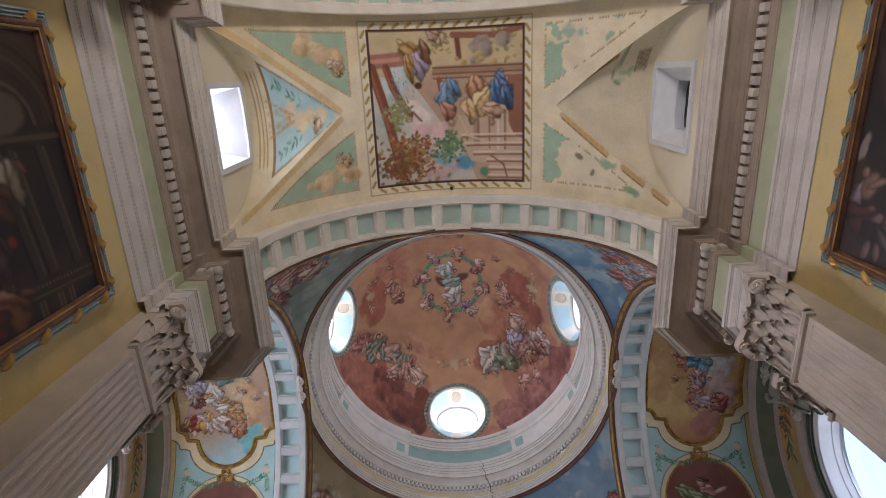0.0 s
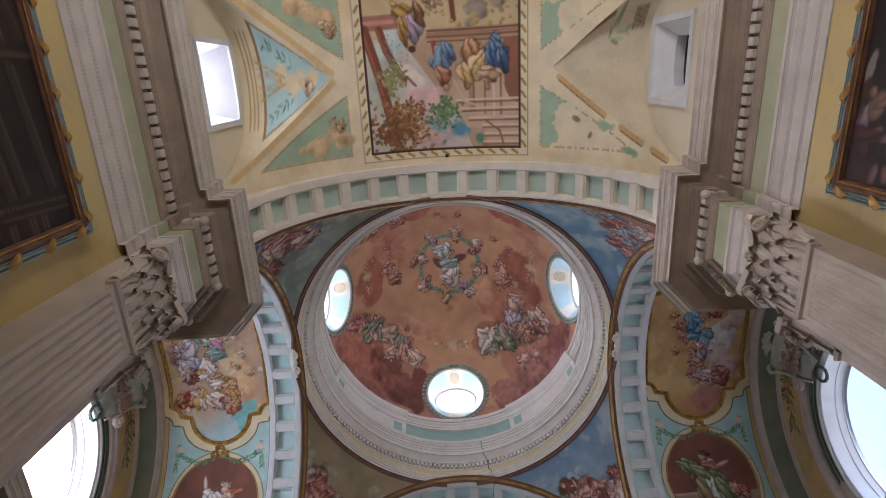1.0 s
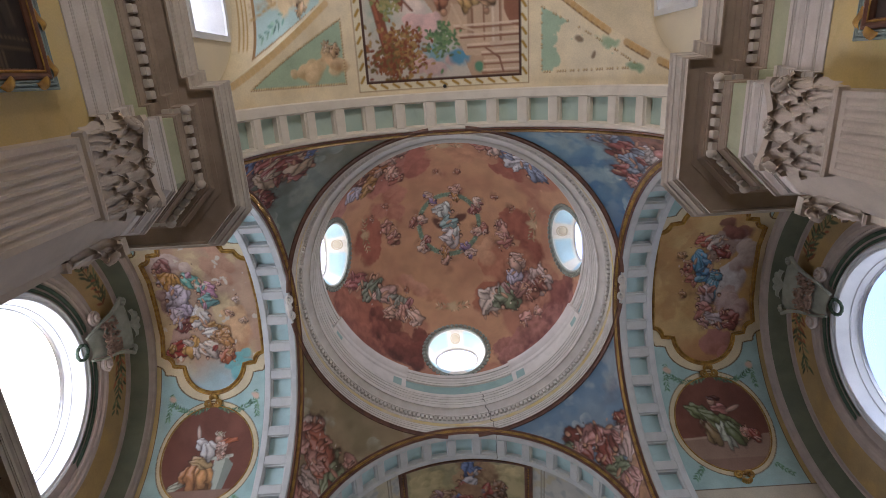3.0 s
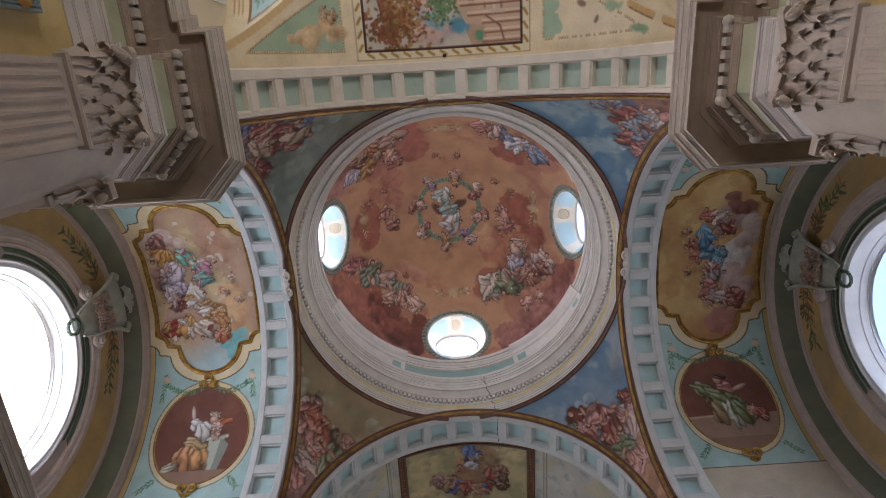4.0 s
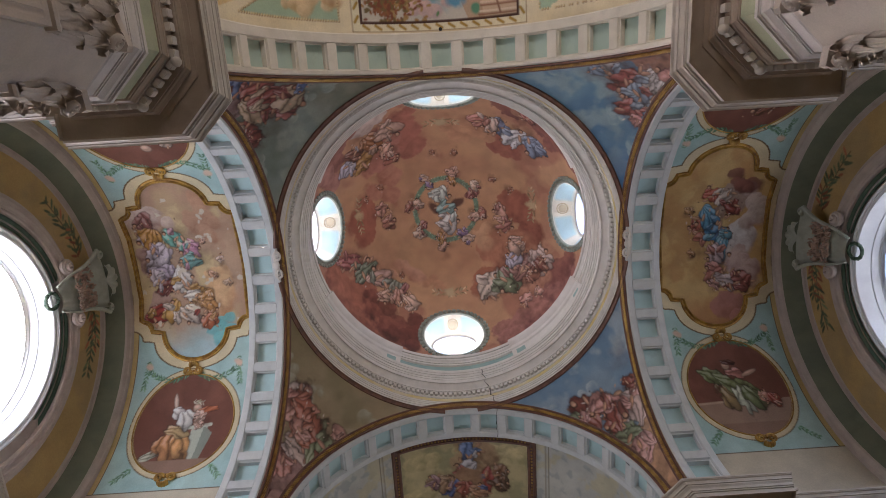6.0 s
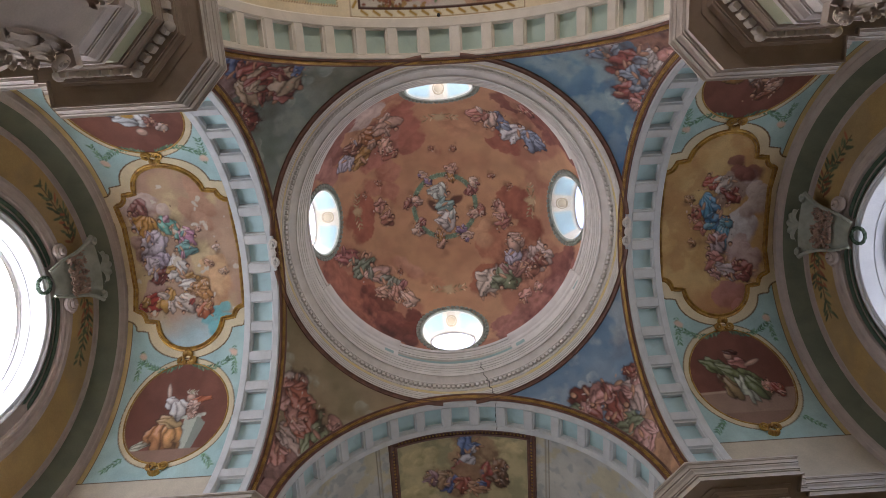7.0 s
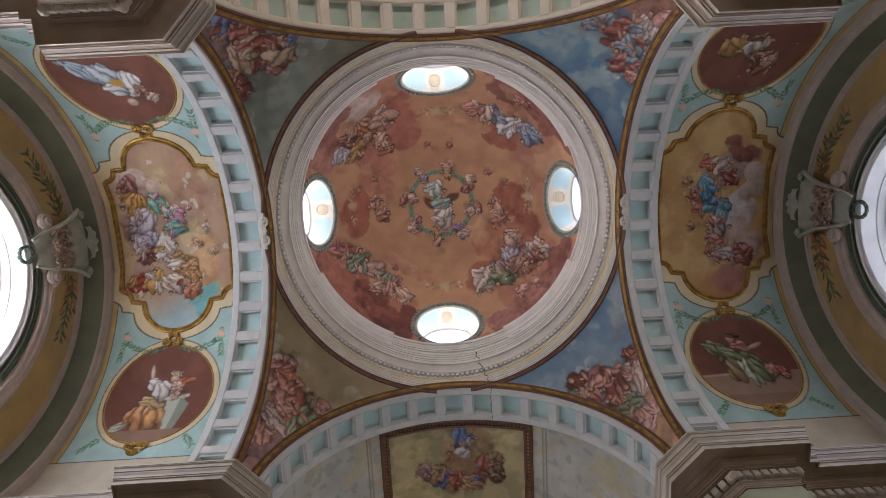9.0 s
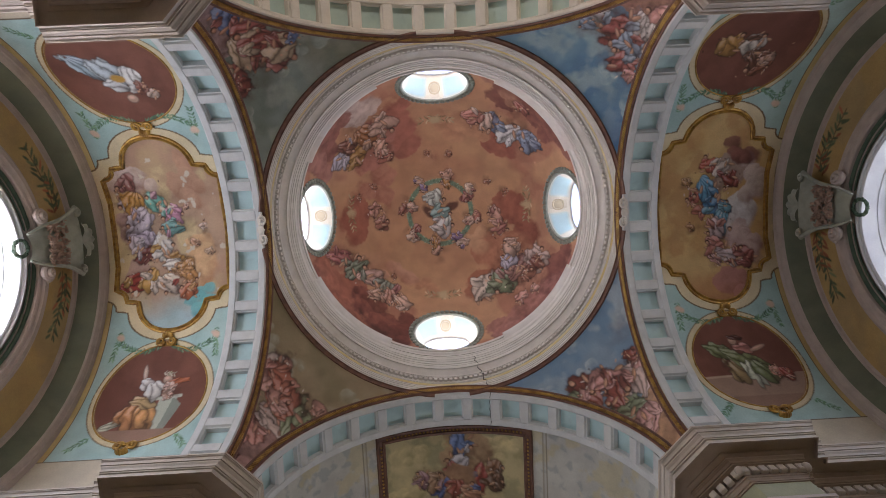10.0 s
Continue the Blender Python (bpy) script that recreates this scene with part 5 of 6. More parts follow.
    part("shield", bm, SHELLC, car)
    v = []
    for t in np.linspace(0.08, 1, 9):
        for a in np.linspace(-1.7, 1.7, 67):
            flute = abs(cos(a * 5.5))
            rad = 0.42 * t * (0.92 + 0.1 * flute)
            v.append((sx * (9.42 - 0.14 * sin(pi * 0.85 * t) - 0.045 * t * flute), rad * sin(a) * 1.05, ZC + 3.84 + rad * cos(a)))
    piece("shell", v, quads(9, 67), SHELLC, car, "pale green stucco shell")
    bm = bmesh.new()
    for _ in range(150):
        k, t = RNG.uniform(-0.75, 0.75), RNG.uniform(0.3, 0.8)
        w = 0.7
        q = bmesh.ops.create_icosphere(bm, subdivisions=1, radius=1)
        bmesh.ops.transform(bm, verts=q["verts"], matrix=Matrix.Translation((sx * (9.40 + 0.25 * k * k), w * k, ZC + 2.66 + 1.3 * (t - 0.25 * (1 - k * k)))) @ Euler(RNG.uniform(0, 3, 3)).to_matrix().to_4x4() @ Matrix.Diagonal((0.055, 0.025, 0.075, 1)))
    part("garland", bm, GARLC, car, "reddish stucco flower garland")
    for s in (-1, 1):
        piece("lower_scroll", *spiral((sx * 9.66, s * 0.68, ZC + 2.82), (0, 0.9, 0), (0, 0, 1), 0.19, 2.2, Vector((-sx * 0.16, 0, 0)), 44, 0.085), MAUVE, car)
        piece("upper_scroll", *spiral((sx * 9.40, s * 0.74, ZC + 3.80), (0, -s * 0.9, 0), (0, 0, 1), 0.10, 1.5, Vector((-sx * 0.08, 0, 0)), 30, 0.05), SHELLC, car)
        edge = [(sx * (9.62 - 0.22 * t), s * (0.31 + 0.56 * t ** 1.35 + 0.05 * sin(2 * pi * t)), ZC + 2.36 + 1.42 * t) for t in np.linspace(0, 1, 20)]
        piece("side_scroll", *tube(edge, [0.03 + 0.03 * t for t in np.linspace(0, 1, 20)]), SHELLC, car)
        # green painted plaster palm beside the window frame
        bm = bmesh.new()
        for i in range(70):
            a = pi / 2 - s * (0.14 + 1.0 * i / 69)
            for q in (-1, 1):
                r = 2.60 + 0.03 * q
                at = Vector((sx * 9.80, r * cos(a), ZC + r * sin(a)))
                tan = Vector((0, sin(a) * s, -cos(a) * s)).normalized()
                rad_ = Vector((0, cos(a), sin(a)))
                leafy(bm, at, (tan + rad_ * 0.45 * q + Vector((-sx * 0.2, 0, 0))).normalized(), Vector((-sx, 0, 0)), 0.22)
        tagged(part("palm", bm, LEAF, car, "dark green palm leaves"), kind="stuff")
    bm = bmesh.new()
    for i in range(26):
        a = 2 * pi * i / 26
        q = bmesh.ops.create_icosphere(bm, subdivisions=1, radius=0.045)
        bmesh.ops.transform(bm, verts=q["verts"], matrix=Matrix.Translation((sx * 9.74, 0.19 * cos(a), ZC + 2.26 + 0.21 * sin(a))) @ Euler(RNG.uniform(0, 3, 3)).to_matrix().to_4x4() @ Matrix.Diagonal((1, 1.3, 0.8, 1)))
    part("hanging_wreath", bm, LEAF, car, "dark green wreath")
    tagged(car, "grey-green stucco cartouche with shell and scrolls above the round window")


SHELLC = material("grey_green_stucco", (0.40, 0.42, 0.35), (0.33, 0.35, 0.29), scale=5, bump=0.3)
GARLC = material("reddish_stucco", (0.42, 0.29, 0.22), (0.33, 0.23, 0.18), scale=7, bump=0.3)
transept_end(-1)
transept_end(1)

# ---- nave vault with lunettes ----
Y0, TIP, ZT, ZW = -8.17, 2.76, 15.69, 15.10      # middle of the bay; reach of the lunettes and their heights


def nave_canvas():
    c = Canvas(-9.1, 9.1, -10.7, -5.7, 0.022, (236, 222, 190))
    X, Y = np.broadcast_arrays(c.X, c.Y)
    c.clouds(1.0, (240, 228, 200), 0.4, 0.65, 0.8)
    c.clouds(1.4, (228, 208, 166), 0.5, 0.7, 0.6)
    # blue-green spandrels edged with strings of beads; worn on the east side
    for sx in (-1, 1):
        for sy in (-1, 1):
            tri = [(sx * 2.62, Y0 + sy * 0.45), (sx * 2.62, Y0 + sy * 1.98), (sx * 5.3, Y0 + sy * 1.98)]
            keep = c.img.copy()
            c.lay(inside(c, tri).astype(float), lin(172, 196, 170))
            if sx > 0:
                worn = c.fbm(0.55) + 0.17 * np.minimum(1.3, (np.abs(X) - 2.62)) > 0.55
                c.img[worn] = keep[worn]
            else:
                c.bank(sx * 3.45, Y0 + sy * 1.62, 0.55, 0.24, 0, (228, 206, 168), (190, 158, 112), 9)
                c.bank(sx * 3.0, Y0 + sy * 1.35, 0.35, 0.24, 30, (226, 198, 158), (186, 150, 108), 7)
                c.group(sx * 2.95, Y0 + sy * 1.15, 0.36, 20, [(226, 200, 164), (206, 172, 132)], (220, 184, 148))
            for (x0, y0), (x1, y1) in zip(tri, tri[1:] + tri[:1]):
                n = int(math.hypot(x1 - x0, y1 - y0) / 0.07)
                for i in range(n):
                    if sx > 0 and RNG.random() < 0.45:
                        continue
                    c.blob(x0 + (x1 - x0) * i / n, y0 + (y1 - y0) * i / n, 0.035, 0.035, 0, (150, 112, 72), 0.3, 0)
                    c.blob(x0 + (x1 - x0) * i / n - 0.008, y0 + (y1 - y0) * i / n - 0.01, 0.025, 0.025, 0, (226, 206, 160), 0.3, 0)
    # painted bands along the groins, whole on the west side and in remnants on the east
    for sx in (-1, 1):
        for sy in (-1, 1):
            pts = []
            for a in np.linspace(2.95, 6.3, 22):
                pts.append((sx * a, Y0 + sy * (RV * sin(a / RV) - TIP + 0.10)))
            for k, (p, q) in enumerate(zip(pts[:-1], pts[1:])):
                if sx > 0 and (sy < 0 or k in (0, 9, 10, 11, 16, 17)):
                    continue
                c.line([p, q], 0.15, (226, 196, 140) if sx < 0 else (206, 168, 110), 0.8)
                if sx > 0:
                    c.line([(p[0], p[1] + 0.08), (q[0], q[1] + 0.08)], 0.035, (120, 88, 56), 0.9)
    for x, y, a, b, colr in ((4.4, -6.75, 0.35, 0.16, (140, 176, 140)), (5.2, -6.2, 0.3, 0.1, (130, 170, 136)), (3.6, -6.9, 0.14, 0.08, (110, 84, 60)), (4.0, -6.5, 0.05, 0.1, (120, 90, 64)), (3.3, -9.9, 0.3, 0.16, (160, 196, 176))):
        c.blob(x, y, a, b, 20, colr, 0.5, 1.2, 0.8)
    # border of twisted ribbon round the central scene
    d = np.maximum(np.abs(X) - 2.05, np.abs(Y - Y0) - 2.0)
    c.lay((d < 0.235).astype(float), lin(150, 118, 80))
    c.lay((d < 0.215).astype(float), lin(232, 224, 196))
    for k in range(-13, 14):
        for s in (-1, 1):
            t = k * 0.32
            if abs(t) < 2.1:
                c.line([(t - 0.07, Y0 + s * 2.07), (t + 0.07, Y0 + s * 2.16)], 0.07, (176, 140, 60))
                c.line([(s * 2.12, Y0 + t - 0.07), (s * 2.21, Y0 + t + 0.07)], 0.07, (176, 140, 60))
    for lim, colr in ((0.03, (74, 46, 36)), (-0.035, (190, 160, 126))):
        c.lay((d < lim).astype(float), lin(*colr))
    keep = c.img.copy()
    # the scene: sky, trees, a house with columns and steps, coloured cloth; its top looks to the door
    c.img[:] = lin(194, 164, 138)
    c.clouds(0.6, (180, 148, 122), 0.45, 0.62, 0.6)

    def at(x, y):
        return (x, Y0 + y)
    c.lay(inside(c, [at(-2.1, -2.1), at(2.1, -2.1), at(2.1, -1.1), at(-0.3, -1.1), at(-0.9, -0.4), at(-2.1, -0.4)]).astype(float), lin(206, 186, 146))
    c.lay(inside(c, [at(-2.1, -0.9), at(-1.0, -0.8), at(-0.3, 0.2), at(0.5, 1.35), at(0.8, 2.1), at(-2.1, 2.1)]).astype(float), lin(206, 200, 190))
    c.blob(*at(-1.55, 0.3), 0.5, 0.7, 0, (150, 176, 166), 0.8, 0.8, 0.8)
    c.blob(*at(-0.2, 1.35), 0.7, 0.45, 20, (120, 170, 190), 0.8, 0.7, 0.9)
    for x, y, a, b, t, c1, c2 in ((-0.9, 0.1, 0.55, 0.35, 60, (232, 218, 208), (206, 190, 186)), (-0.5, 0.7, 0.42, 0.28, 30, (228, 192, 190), (196, 168, 170)), (-0.2, 1.75, 0.6, 0.25, 0, (214, 180, 172), (184, 160, 164)), (-1.3, -0.85, 0.3, 0.4, 20, (206, 216, 214), (160, 184, 188))):
        c.bank(x, Y0 + y, a, b, t, c1, c2, 9)
    c.blob(*at(0.45, 1.45), 0.35, 0.3, 30, (96, 156, 190), 0.5, 0.6)
    c.lay(inside(c, [at(0.1, 0.75), at(0.5, 1.2), at(0.62, 1.45), at(1.1, 1.5), at(1.2, 2.1), at(2.1, 2.1), at(2.1, 0.2), at(0.3, 0.2)]).astype(float), lin(204, 178, 152))
    for pts, w, colr in (([(-2.05, -1.25), (-1.2, -1.3)], 0.36, (164, 118, 102)), ([(-2.0, -1.1), (-1.8, -0.4), (-1.62, 0.3), (-1.5, 0.9), (-1.4, 1.4)], 0.26, (130, 78, 58)), ([(-1.6, -1.1), (-1.45, -0.6), (-1.25, -0.2), (-1.05, 0.1)], 0.2, (134, 80, 60)), ([(-1.15, -0.05), (-0.9, 0.1), (-0.72, 0.3)], 0.05, (126, 78, 60)), ([(-0.95, 0.05), (-1.0, 0.3)], 0.04, (126, 78, 60))):
        c.line([at(*p) for p in pts], w, colr)
        c.line([(p[0] - 0.05, Y0 + p[1]) for p in pts], w * 0.3, np.array(colr) * 1.25)
    for x, y, sd, n, cols in ((-1.05, 1.25, 0.34, 420, [(150, 92, 62), (168, 128, 76), (128, 74, 52), (140, 116, 70), (176, 142, 92)]), (-1.45, 1.5, 0.25, 160, [(130, 74, 52), (150, 96, 62), (120, 100, 62)]), (-1.35, 0.05, 0.16, 90, [(150, 150, 96), (126, 134, 84), (170, 160, 110)]), (0.0, 1.05, 0.2, 130, [(104, 138, 96), (126, 152, 108), (90, 116, 84)]), (1.6, -1.75, 0.2, 40, [(170, 158, 100), (150, 140, 90)]), (-0.2, -1.75, 0.18, 50, [(150, 138, 92), (176, 156, 110)])):
        for _ in range(n):
            c.blob(float(np.clip(x + RNG.normal(0, sd), -1.98, 2)), Y0 + float(np.clip(y + RNG.normal(0, sd), -1.95, 1.95)), 0.075, 0.04, RNG.uniform(0, 180), np.array(cols[RNG.integers(len(cols))]), 0.3, 0.4)
    for _ in range(40):
        c.blob(RNG.uniform(-1.5, -0.9), Y0 + RNG.uniform(-1.1, 0.1), 0.05, 0.014, 70, (120, 140, 136), 0.4, 0.2)
    c.line([at(0.3, -1.85), at(0.35, -1.3)], 0.14, (120, 70, 52))
    c.line([at(0.2, -1.85), at(1.3, -1.8), at(2.0, -1.95)], 0.16, (150, 96, 78))
    c.bank(1.1, Y0 - 1.55, 0.6, 0.25, -15, (172, 158, 146), (104, 90, 82), 9)
    c.bank(1.2, Y0 - 1.22, 0.9, 0.12, 0, (196, 172, 112), (150, 120, 76), 9)
    for y, colr, w in ((-1.05, (120, 82, 62), 0.05), (-0.98, (170, 130, 102), 0.07), (-0.9, (136, 94, 72), 0.06), (-0.83, (186, 148, 120), 0.05), (-0.78, (104, 68, 52), 0.03)):
        c.line([at(-0.35, y), at(2.1, y)], w, colr)
    c.lay(inside(c, [at(1.62, -0.76), at(2.1, -0.76), at(2.1, 0.85), at(1.85, 0.8), at(1.66, 0.5)]).astype(float), lin(150, 102, 80))
    c.line([at(1.62, 0.45), at(1.75, 0.75), at(2.1, 0.92)], 0.07, (214, 186, 160))
    for x, w, y0_, y1_, colr in ((0.77, 0.17, 0.35, 0.95, (176, 146, 122)), (0.82, 0.05, 0.35, 0.95, (140, 104, 84)), (1.12, 0.05, 0.3, 1.1, (156, 120, 98)), (1.45, 0.28, 0.1, 1.2, (208, 186, 164)), (1.55, 0.07, 0.1, 1.2, (160, 126, 104)), (1.36, 0.05, 0.1, 1.2, (228, 212, 194))):
        c.line([at(x, y0_), at(x, y1_)], w, colr)
    for i, (x0_, y) in enumerate(((0.35, 0.72), (0.4, 0.79), (0.45, 0.95), (0.5, 1.02), (0.68, 1.2), (0.68, 1.27), (1.05, 1.4), (1.05, 1.47), (1.1, 1.62), (1.1, 1.7), (1.05, 1.84), (1.05, 1.92))):
        c.line([at(x0_, y), at(2.05, y)], 0.05, [(226, 206, 184), (146, 104, 84)][i % 2])
    c.line([at(1.3, 1.2), at(1.6, 1.2)], 0.1, (214, 192, 170))
    c.line([at(1.15, 1.3), at(1.5, 1.55), at(1.6, 1.9)], 0.05, (140, 98, 80))
    c.line([at(0.3, 0.2), at(0.55, 0.75), at(1.1, 0.95)], 0.06, (214, 190, 164))
    c.blob(*at(0.95, 1.75), 0.14, 0.18, 0, (96, 150, 122), 0.4, 0.5)
    c.line([at(-0.2, -0.75), at(-0.15, -0.4)], 0.14, (166, 84, 62))
    c.drapery(-0.02, Y0 - 0.4, 0.40, 0.3, 100, (136, 172, 204))
    c.drapery(0.15, Y0 - 0.6, 0.3, 0.16, 60, (112, 152, 190))
    c.drapery(0.0, Y0 + 0.08, 0.26, 0.18, 70, (190, 130, 100))
    c.limb(0.1, Y0 + 0.38, 0.09, 0.09, 0, (206, 160, 130))
    c.drapery(0.85, Y0 - 0.45, 0.5, 0.3, 70, (196, 142, 100))
    c.drapery(0.95, Y0 - 0.12, 0.45, 0.3, 120, (226, 194, 138))
    c.drapery(0.62, Y0 + 0.12, 0.36, 0.18, 70, (214, 178, 120))
    c.drapery(1.45, Y0 - 0.4, 0.42, 0.3, 70, (66, 110, 160))
    c.drapery(1.62, Y0 - 0.25, 0.36, 0.16, 80, (56, 96, 140))
    c.drapery(1.25, Y0 + 0.1, 0.32, 0.22, 20, (206, 168, 134))
    c.limb(1.2, Y0 + 0.42, 0.08, 0.08, 0, (190, 150, 124))
    c.drapery(-0.95, Y0 - 1.55, 0.4, 0.22, 30, (190, 150, 74))
    c.drapery(-0.72, Y0 - 1.15, 0.42, 0.26, 80, (172, 156, 180))
    c.drapery(-0.98, Y0 - 1.05, 0.4, 0.14, 85, (176, 134, 66))
    c.drapery(-0.55, Y0 - 1.5, 0.35, 0.14, 70, (142, 96, 60))
    c.blob(*at(-0.78, -0.62), 0.12, 0.1, 0, (84, 52, 40), 0.3, 0.4)
    c.group(-0.2, Y0 - 1.8, 0.4, 10, [(196, 158, 130), (206, 176, 140)])
    pic = d < -0.035
    keep[pic] = c.img[pic]
    c.img = keep
    return c


CN = nave_canvas()
vault = thing("vault_nave", "cream nave vault with a square framed fresco, lunettes and bead-edged spandrels", "vault", kind="structure")
quarter = RV * pi / 2
for sx in (-1, 1):
    s = np.linspace(0, quarter, 330)
    x = RV * np.sin(s / RV)
    groin = np.concatenate([[TIP], x[x > TIP]])
    z = ZC + RV * np.cos(s / RV)
    w = np.maximum(0, x - TIP)
    for sy in (-1, 1):
        k = np.linspace(0, 1, 104)
        y = Y0 + sy * (w[:, None] + (2.48 - w[:, None]) * k[None, :])
        v = np.stack([np.repeat(sx * x[:, None], 104, 1), y, np.repeat(z[:, None], 104, 1)], -1).reshape(-1, 3)
        painted("vault_shell", v, grid_faces(330, 104), CN.sample(np.repeat(sx * s[:, None], 104, 1).ravel(), y.ravel()), vault)
    piece("vault_foot", [(sx * RV, Y0 - 2.48, ZTOP - 0.3), (sx * RV, Y0 + 2.48, ZTOP - 0.3), (sx * RV, Y0 + 2.48, ZC), (sx * RV, Y0 - 2.48, ZC)], [(0, 1, 2, 3)], CREAM, vault)
    # lunette: curved triangle over the window
    cl = Canvas(-1.1, 1.1, 0.0, 2.2, 0.02, (220, 206, 172) if sx < 0 else (222, 210, 184))
    cl.clouds(0.6, (222, 210, 180), 0.42, 0.6, 0.7)
    if sx < 0:
        tri = [(-0.70, 1.6), (0.70, 1.6), (0.05, 0.15), (-0.05, 0.15)]
        cl.lay(inside(cl, [(x * 1.08, y * 1.03) for x, y in tri]).astype(float), lin(150, 116, 74))
        cl.lay(inside(cl, tri).astype(float), lin(178, 206, 206))
        for x, y in ((0.0, 0.75), (0.05, 0.95), (-0.05, 1.2), (0.02, 0.5)):
            cl.blob(x, y, 0.2, 0.16, RNG.uniform(0, 90), (226, 206, 166), 0.4, 0.8)
        for s_ in (-1, 1):
            cl.foliage([(s_ * 0.2, 0.95), (s_ * 0.36, 1.25), (s_ * 0.5, 1.52)], 0.07, [(120, 164, 150), (146, 184, 166), (104, 146, 136)], 0.09, 0.08)
        for q in np.linspace(-0.16, 0.16, 7):
            cl.line([(q * 0.4, 1.2), (q, 1.72)], 0.012, (170, 140, 96))
        for q in (-1, 1):
            cl.line([(q * 0.04, 1.12), (q * 0.26, 1.72)], 0.03, (186, 156, 104))
        for y in (1.78, 1.86, 1.95):
            cl.line([(-0.62, y), (0.62, y)], 0.03, (176, 142, 84))
        cl.group(0.1, 0.62, 0.3, 20, [(216, 186, 146)], (206, 170, 130))
    else:
        cl.worn(0.35, (224, 212, 180), 0.5)
        cl.foliage([(0.35, 1.3), (0.6, 1.6)], 0.2, [(166, 178, 140), (190, 196, 160)], 0.06, 0.12)
        cl.line([(0.25, 0.35), (0.62, 1.25)], 0.06, (150, 112, 64))
        for i in range(9):
            cl.line([(0.42 + 0.03 * i, 1.72), (0.45 + 0.03 * i, 1.95)], 0.018, (120, 92, 58))
    px_ = groin
    m = 80
    kk = np.sin(np.linspace(-pi / 2, pi / 2, m))
    P, K = np.meshgrid(px_, kk, indexing='ij')
    zg = ZC + np.sqrt(np.maximum(0, RV ** 2 - P ** 2))
    zc_ = ZT + (P - TIP) / (RV - TIP) * (ZW - ZT)
    zz = zg + (zc_ - zg) * np.sqrt(np.maximum(0, 1 - K ** 2))
    yy = Y0 + (P - TIP) * K
    painted("lunette", np.stack([sx * P, yy, zz], -1).reshape(-1, 3), grid_faces(len(px_), m), cl.sample(((P - TIP) * K * 0.62 * (1 if sx < 0 else -1)).ravel() * 0.9, (P - TIP).ravel()), vault)
    # lunette's end wall, open round the window
    W = RV - TIP
    ys = sorted(set(np.round(np.concatenate([np.linspace(-W, W, 61), [-0.80, 0.80]]), 4)))
    v, f = [], []
    for a, b in zip(ys[:-1], ys[1:]):
        ha, hb = (ZC + (ZW - ZC) * math.sqrt(max(0, 1 - (q / W) ** 2)) for q in (a, b))
        spans = [(ZC, 12.75, ZC, 12.75), (14.52, ha, 14.52, hb)] if abs((a + b) / 2) < 0.80 else [(ZC, ha, ZC, hb)]
        for p0, p1, q0, q1 in spans:
            n = len(v)
            v += [(sx * RV, Y0 + a, p0), (sx * RV, Y0 + b, q0), (sx * RV, Y0 + b, max(q0, q1)), (sx * RV, Y0 + a, max(p0, p1))]
            f.append((n, n + 1, n + 2, n + 3))
    piece("lunette_wall", v, f, CREAM, vault, smooth=False)
    win = thing("window_lunette_" + ("west" if sx < 0 else "east"), "small nave window in a deep white splayed reveal" if sx < 0 else "small nave window in a white reveal, closed by a near-black sheet", "window", kind="structure")
    v = []
    back = 5.66 if sx < 0 else 5.10
    for x, hw, z0, z1 in ((RV, 0.92, 12.62, 14.66), (RV - 0.05, 0.92, 12.62, 14.66), (RV - 0.05, 0.80, 12.75, 14.52), (RV, 0.80, 12.75, 14.52), (back, 0.54, 12.98, 14.02), (back, 0.52, 13.0, 14.0), (back + (0.09 if sx < 0 else 0.26), 0.52, 13.0, 14.0)):
        v += [(sx * x, Y0 - hw, z0), (sx * x, Y0 + hw, z0), (sx * x, Y0 + hw, z1 - 0.06), (sx * x, Y0 + hw * 0.5, z1), (sx * x, Y0 - hw * 0.5, z1), (sx * x, Y0 - hw, z1 - 0.06)]
    piece("reveal", v, quads(7, 6, wrap=True), REVEAL, win)
    # glass on the west side, a flat near-black sheet on the east
    g = piece("pane", [(sx * (5.70 if sx < 0 else 5.32), Y0 + q * 0.58, z) for q, z in ((-0.88, 13.0), (0.88, 13.0), (0.88, 14.0), (-0.88, 14.0))], [(0, 1, 2, 3)], GLASS if sx < 0 else DARK, win, smooth=False)
    g.visible_shadow = sx > 0

# small dark hook at the edge of the fresco
bm = bmesh.new()
bmesh.ops.create_icosphere(bm, subdivisions=2, radius=0.05)
bmesh.ops.transform(bm, verts=bm.verts, matrix=Matrix.Translation((0.02, -5.97, ZC + RV - 0.03)) @ Matrix.Diagonal((1, 1, 1.6, 1)))
tagged(part("hook", bm, DARK), "small dark iron hook in the vault", "hook")

# second nave bay and the choir: plain vaults
S, D, across, z = vault_grid(-16.2, -11.3, 0.12)
tagged(piece("vault_nave_rear", np.stack([across, D, z], -1).reshape(-1, 3), grid_faces(*S.shape).tolist(), CREAM), "plain cream barrel vault", "vault", kind="structure")

cc = Canvas(-9.1, 9.1, 5.7, 12.1, 0.02, (196, 196, 190))
X, Y = np.broadcast_arrays(cc.X, cc.Y)
cc.clouds(0.8, (206, 206, 198), 0.4, 0.6, 0.8)
cc.clouds(0.25, (150, 160, 164), 0.60, 0.66, 0.5)
cc.clouds(0.5, (206, 196, 160), 0.58, 0.64, 0.7)
for s in (-1, 1):
    cc.line([(s * 2.62, 5.7), (s * 2.62, 11.5)], 0.05, (160, 154, 140))
    cc.line([(s * 2.72, 5.7), (s * 2.72, 11.5)], 0.02, (140, 134, 120))
keep = cc.img.copy()
cc.img[:] = lin(196, 184, 142)
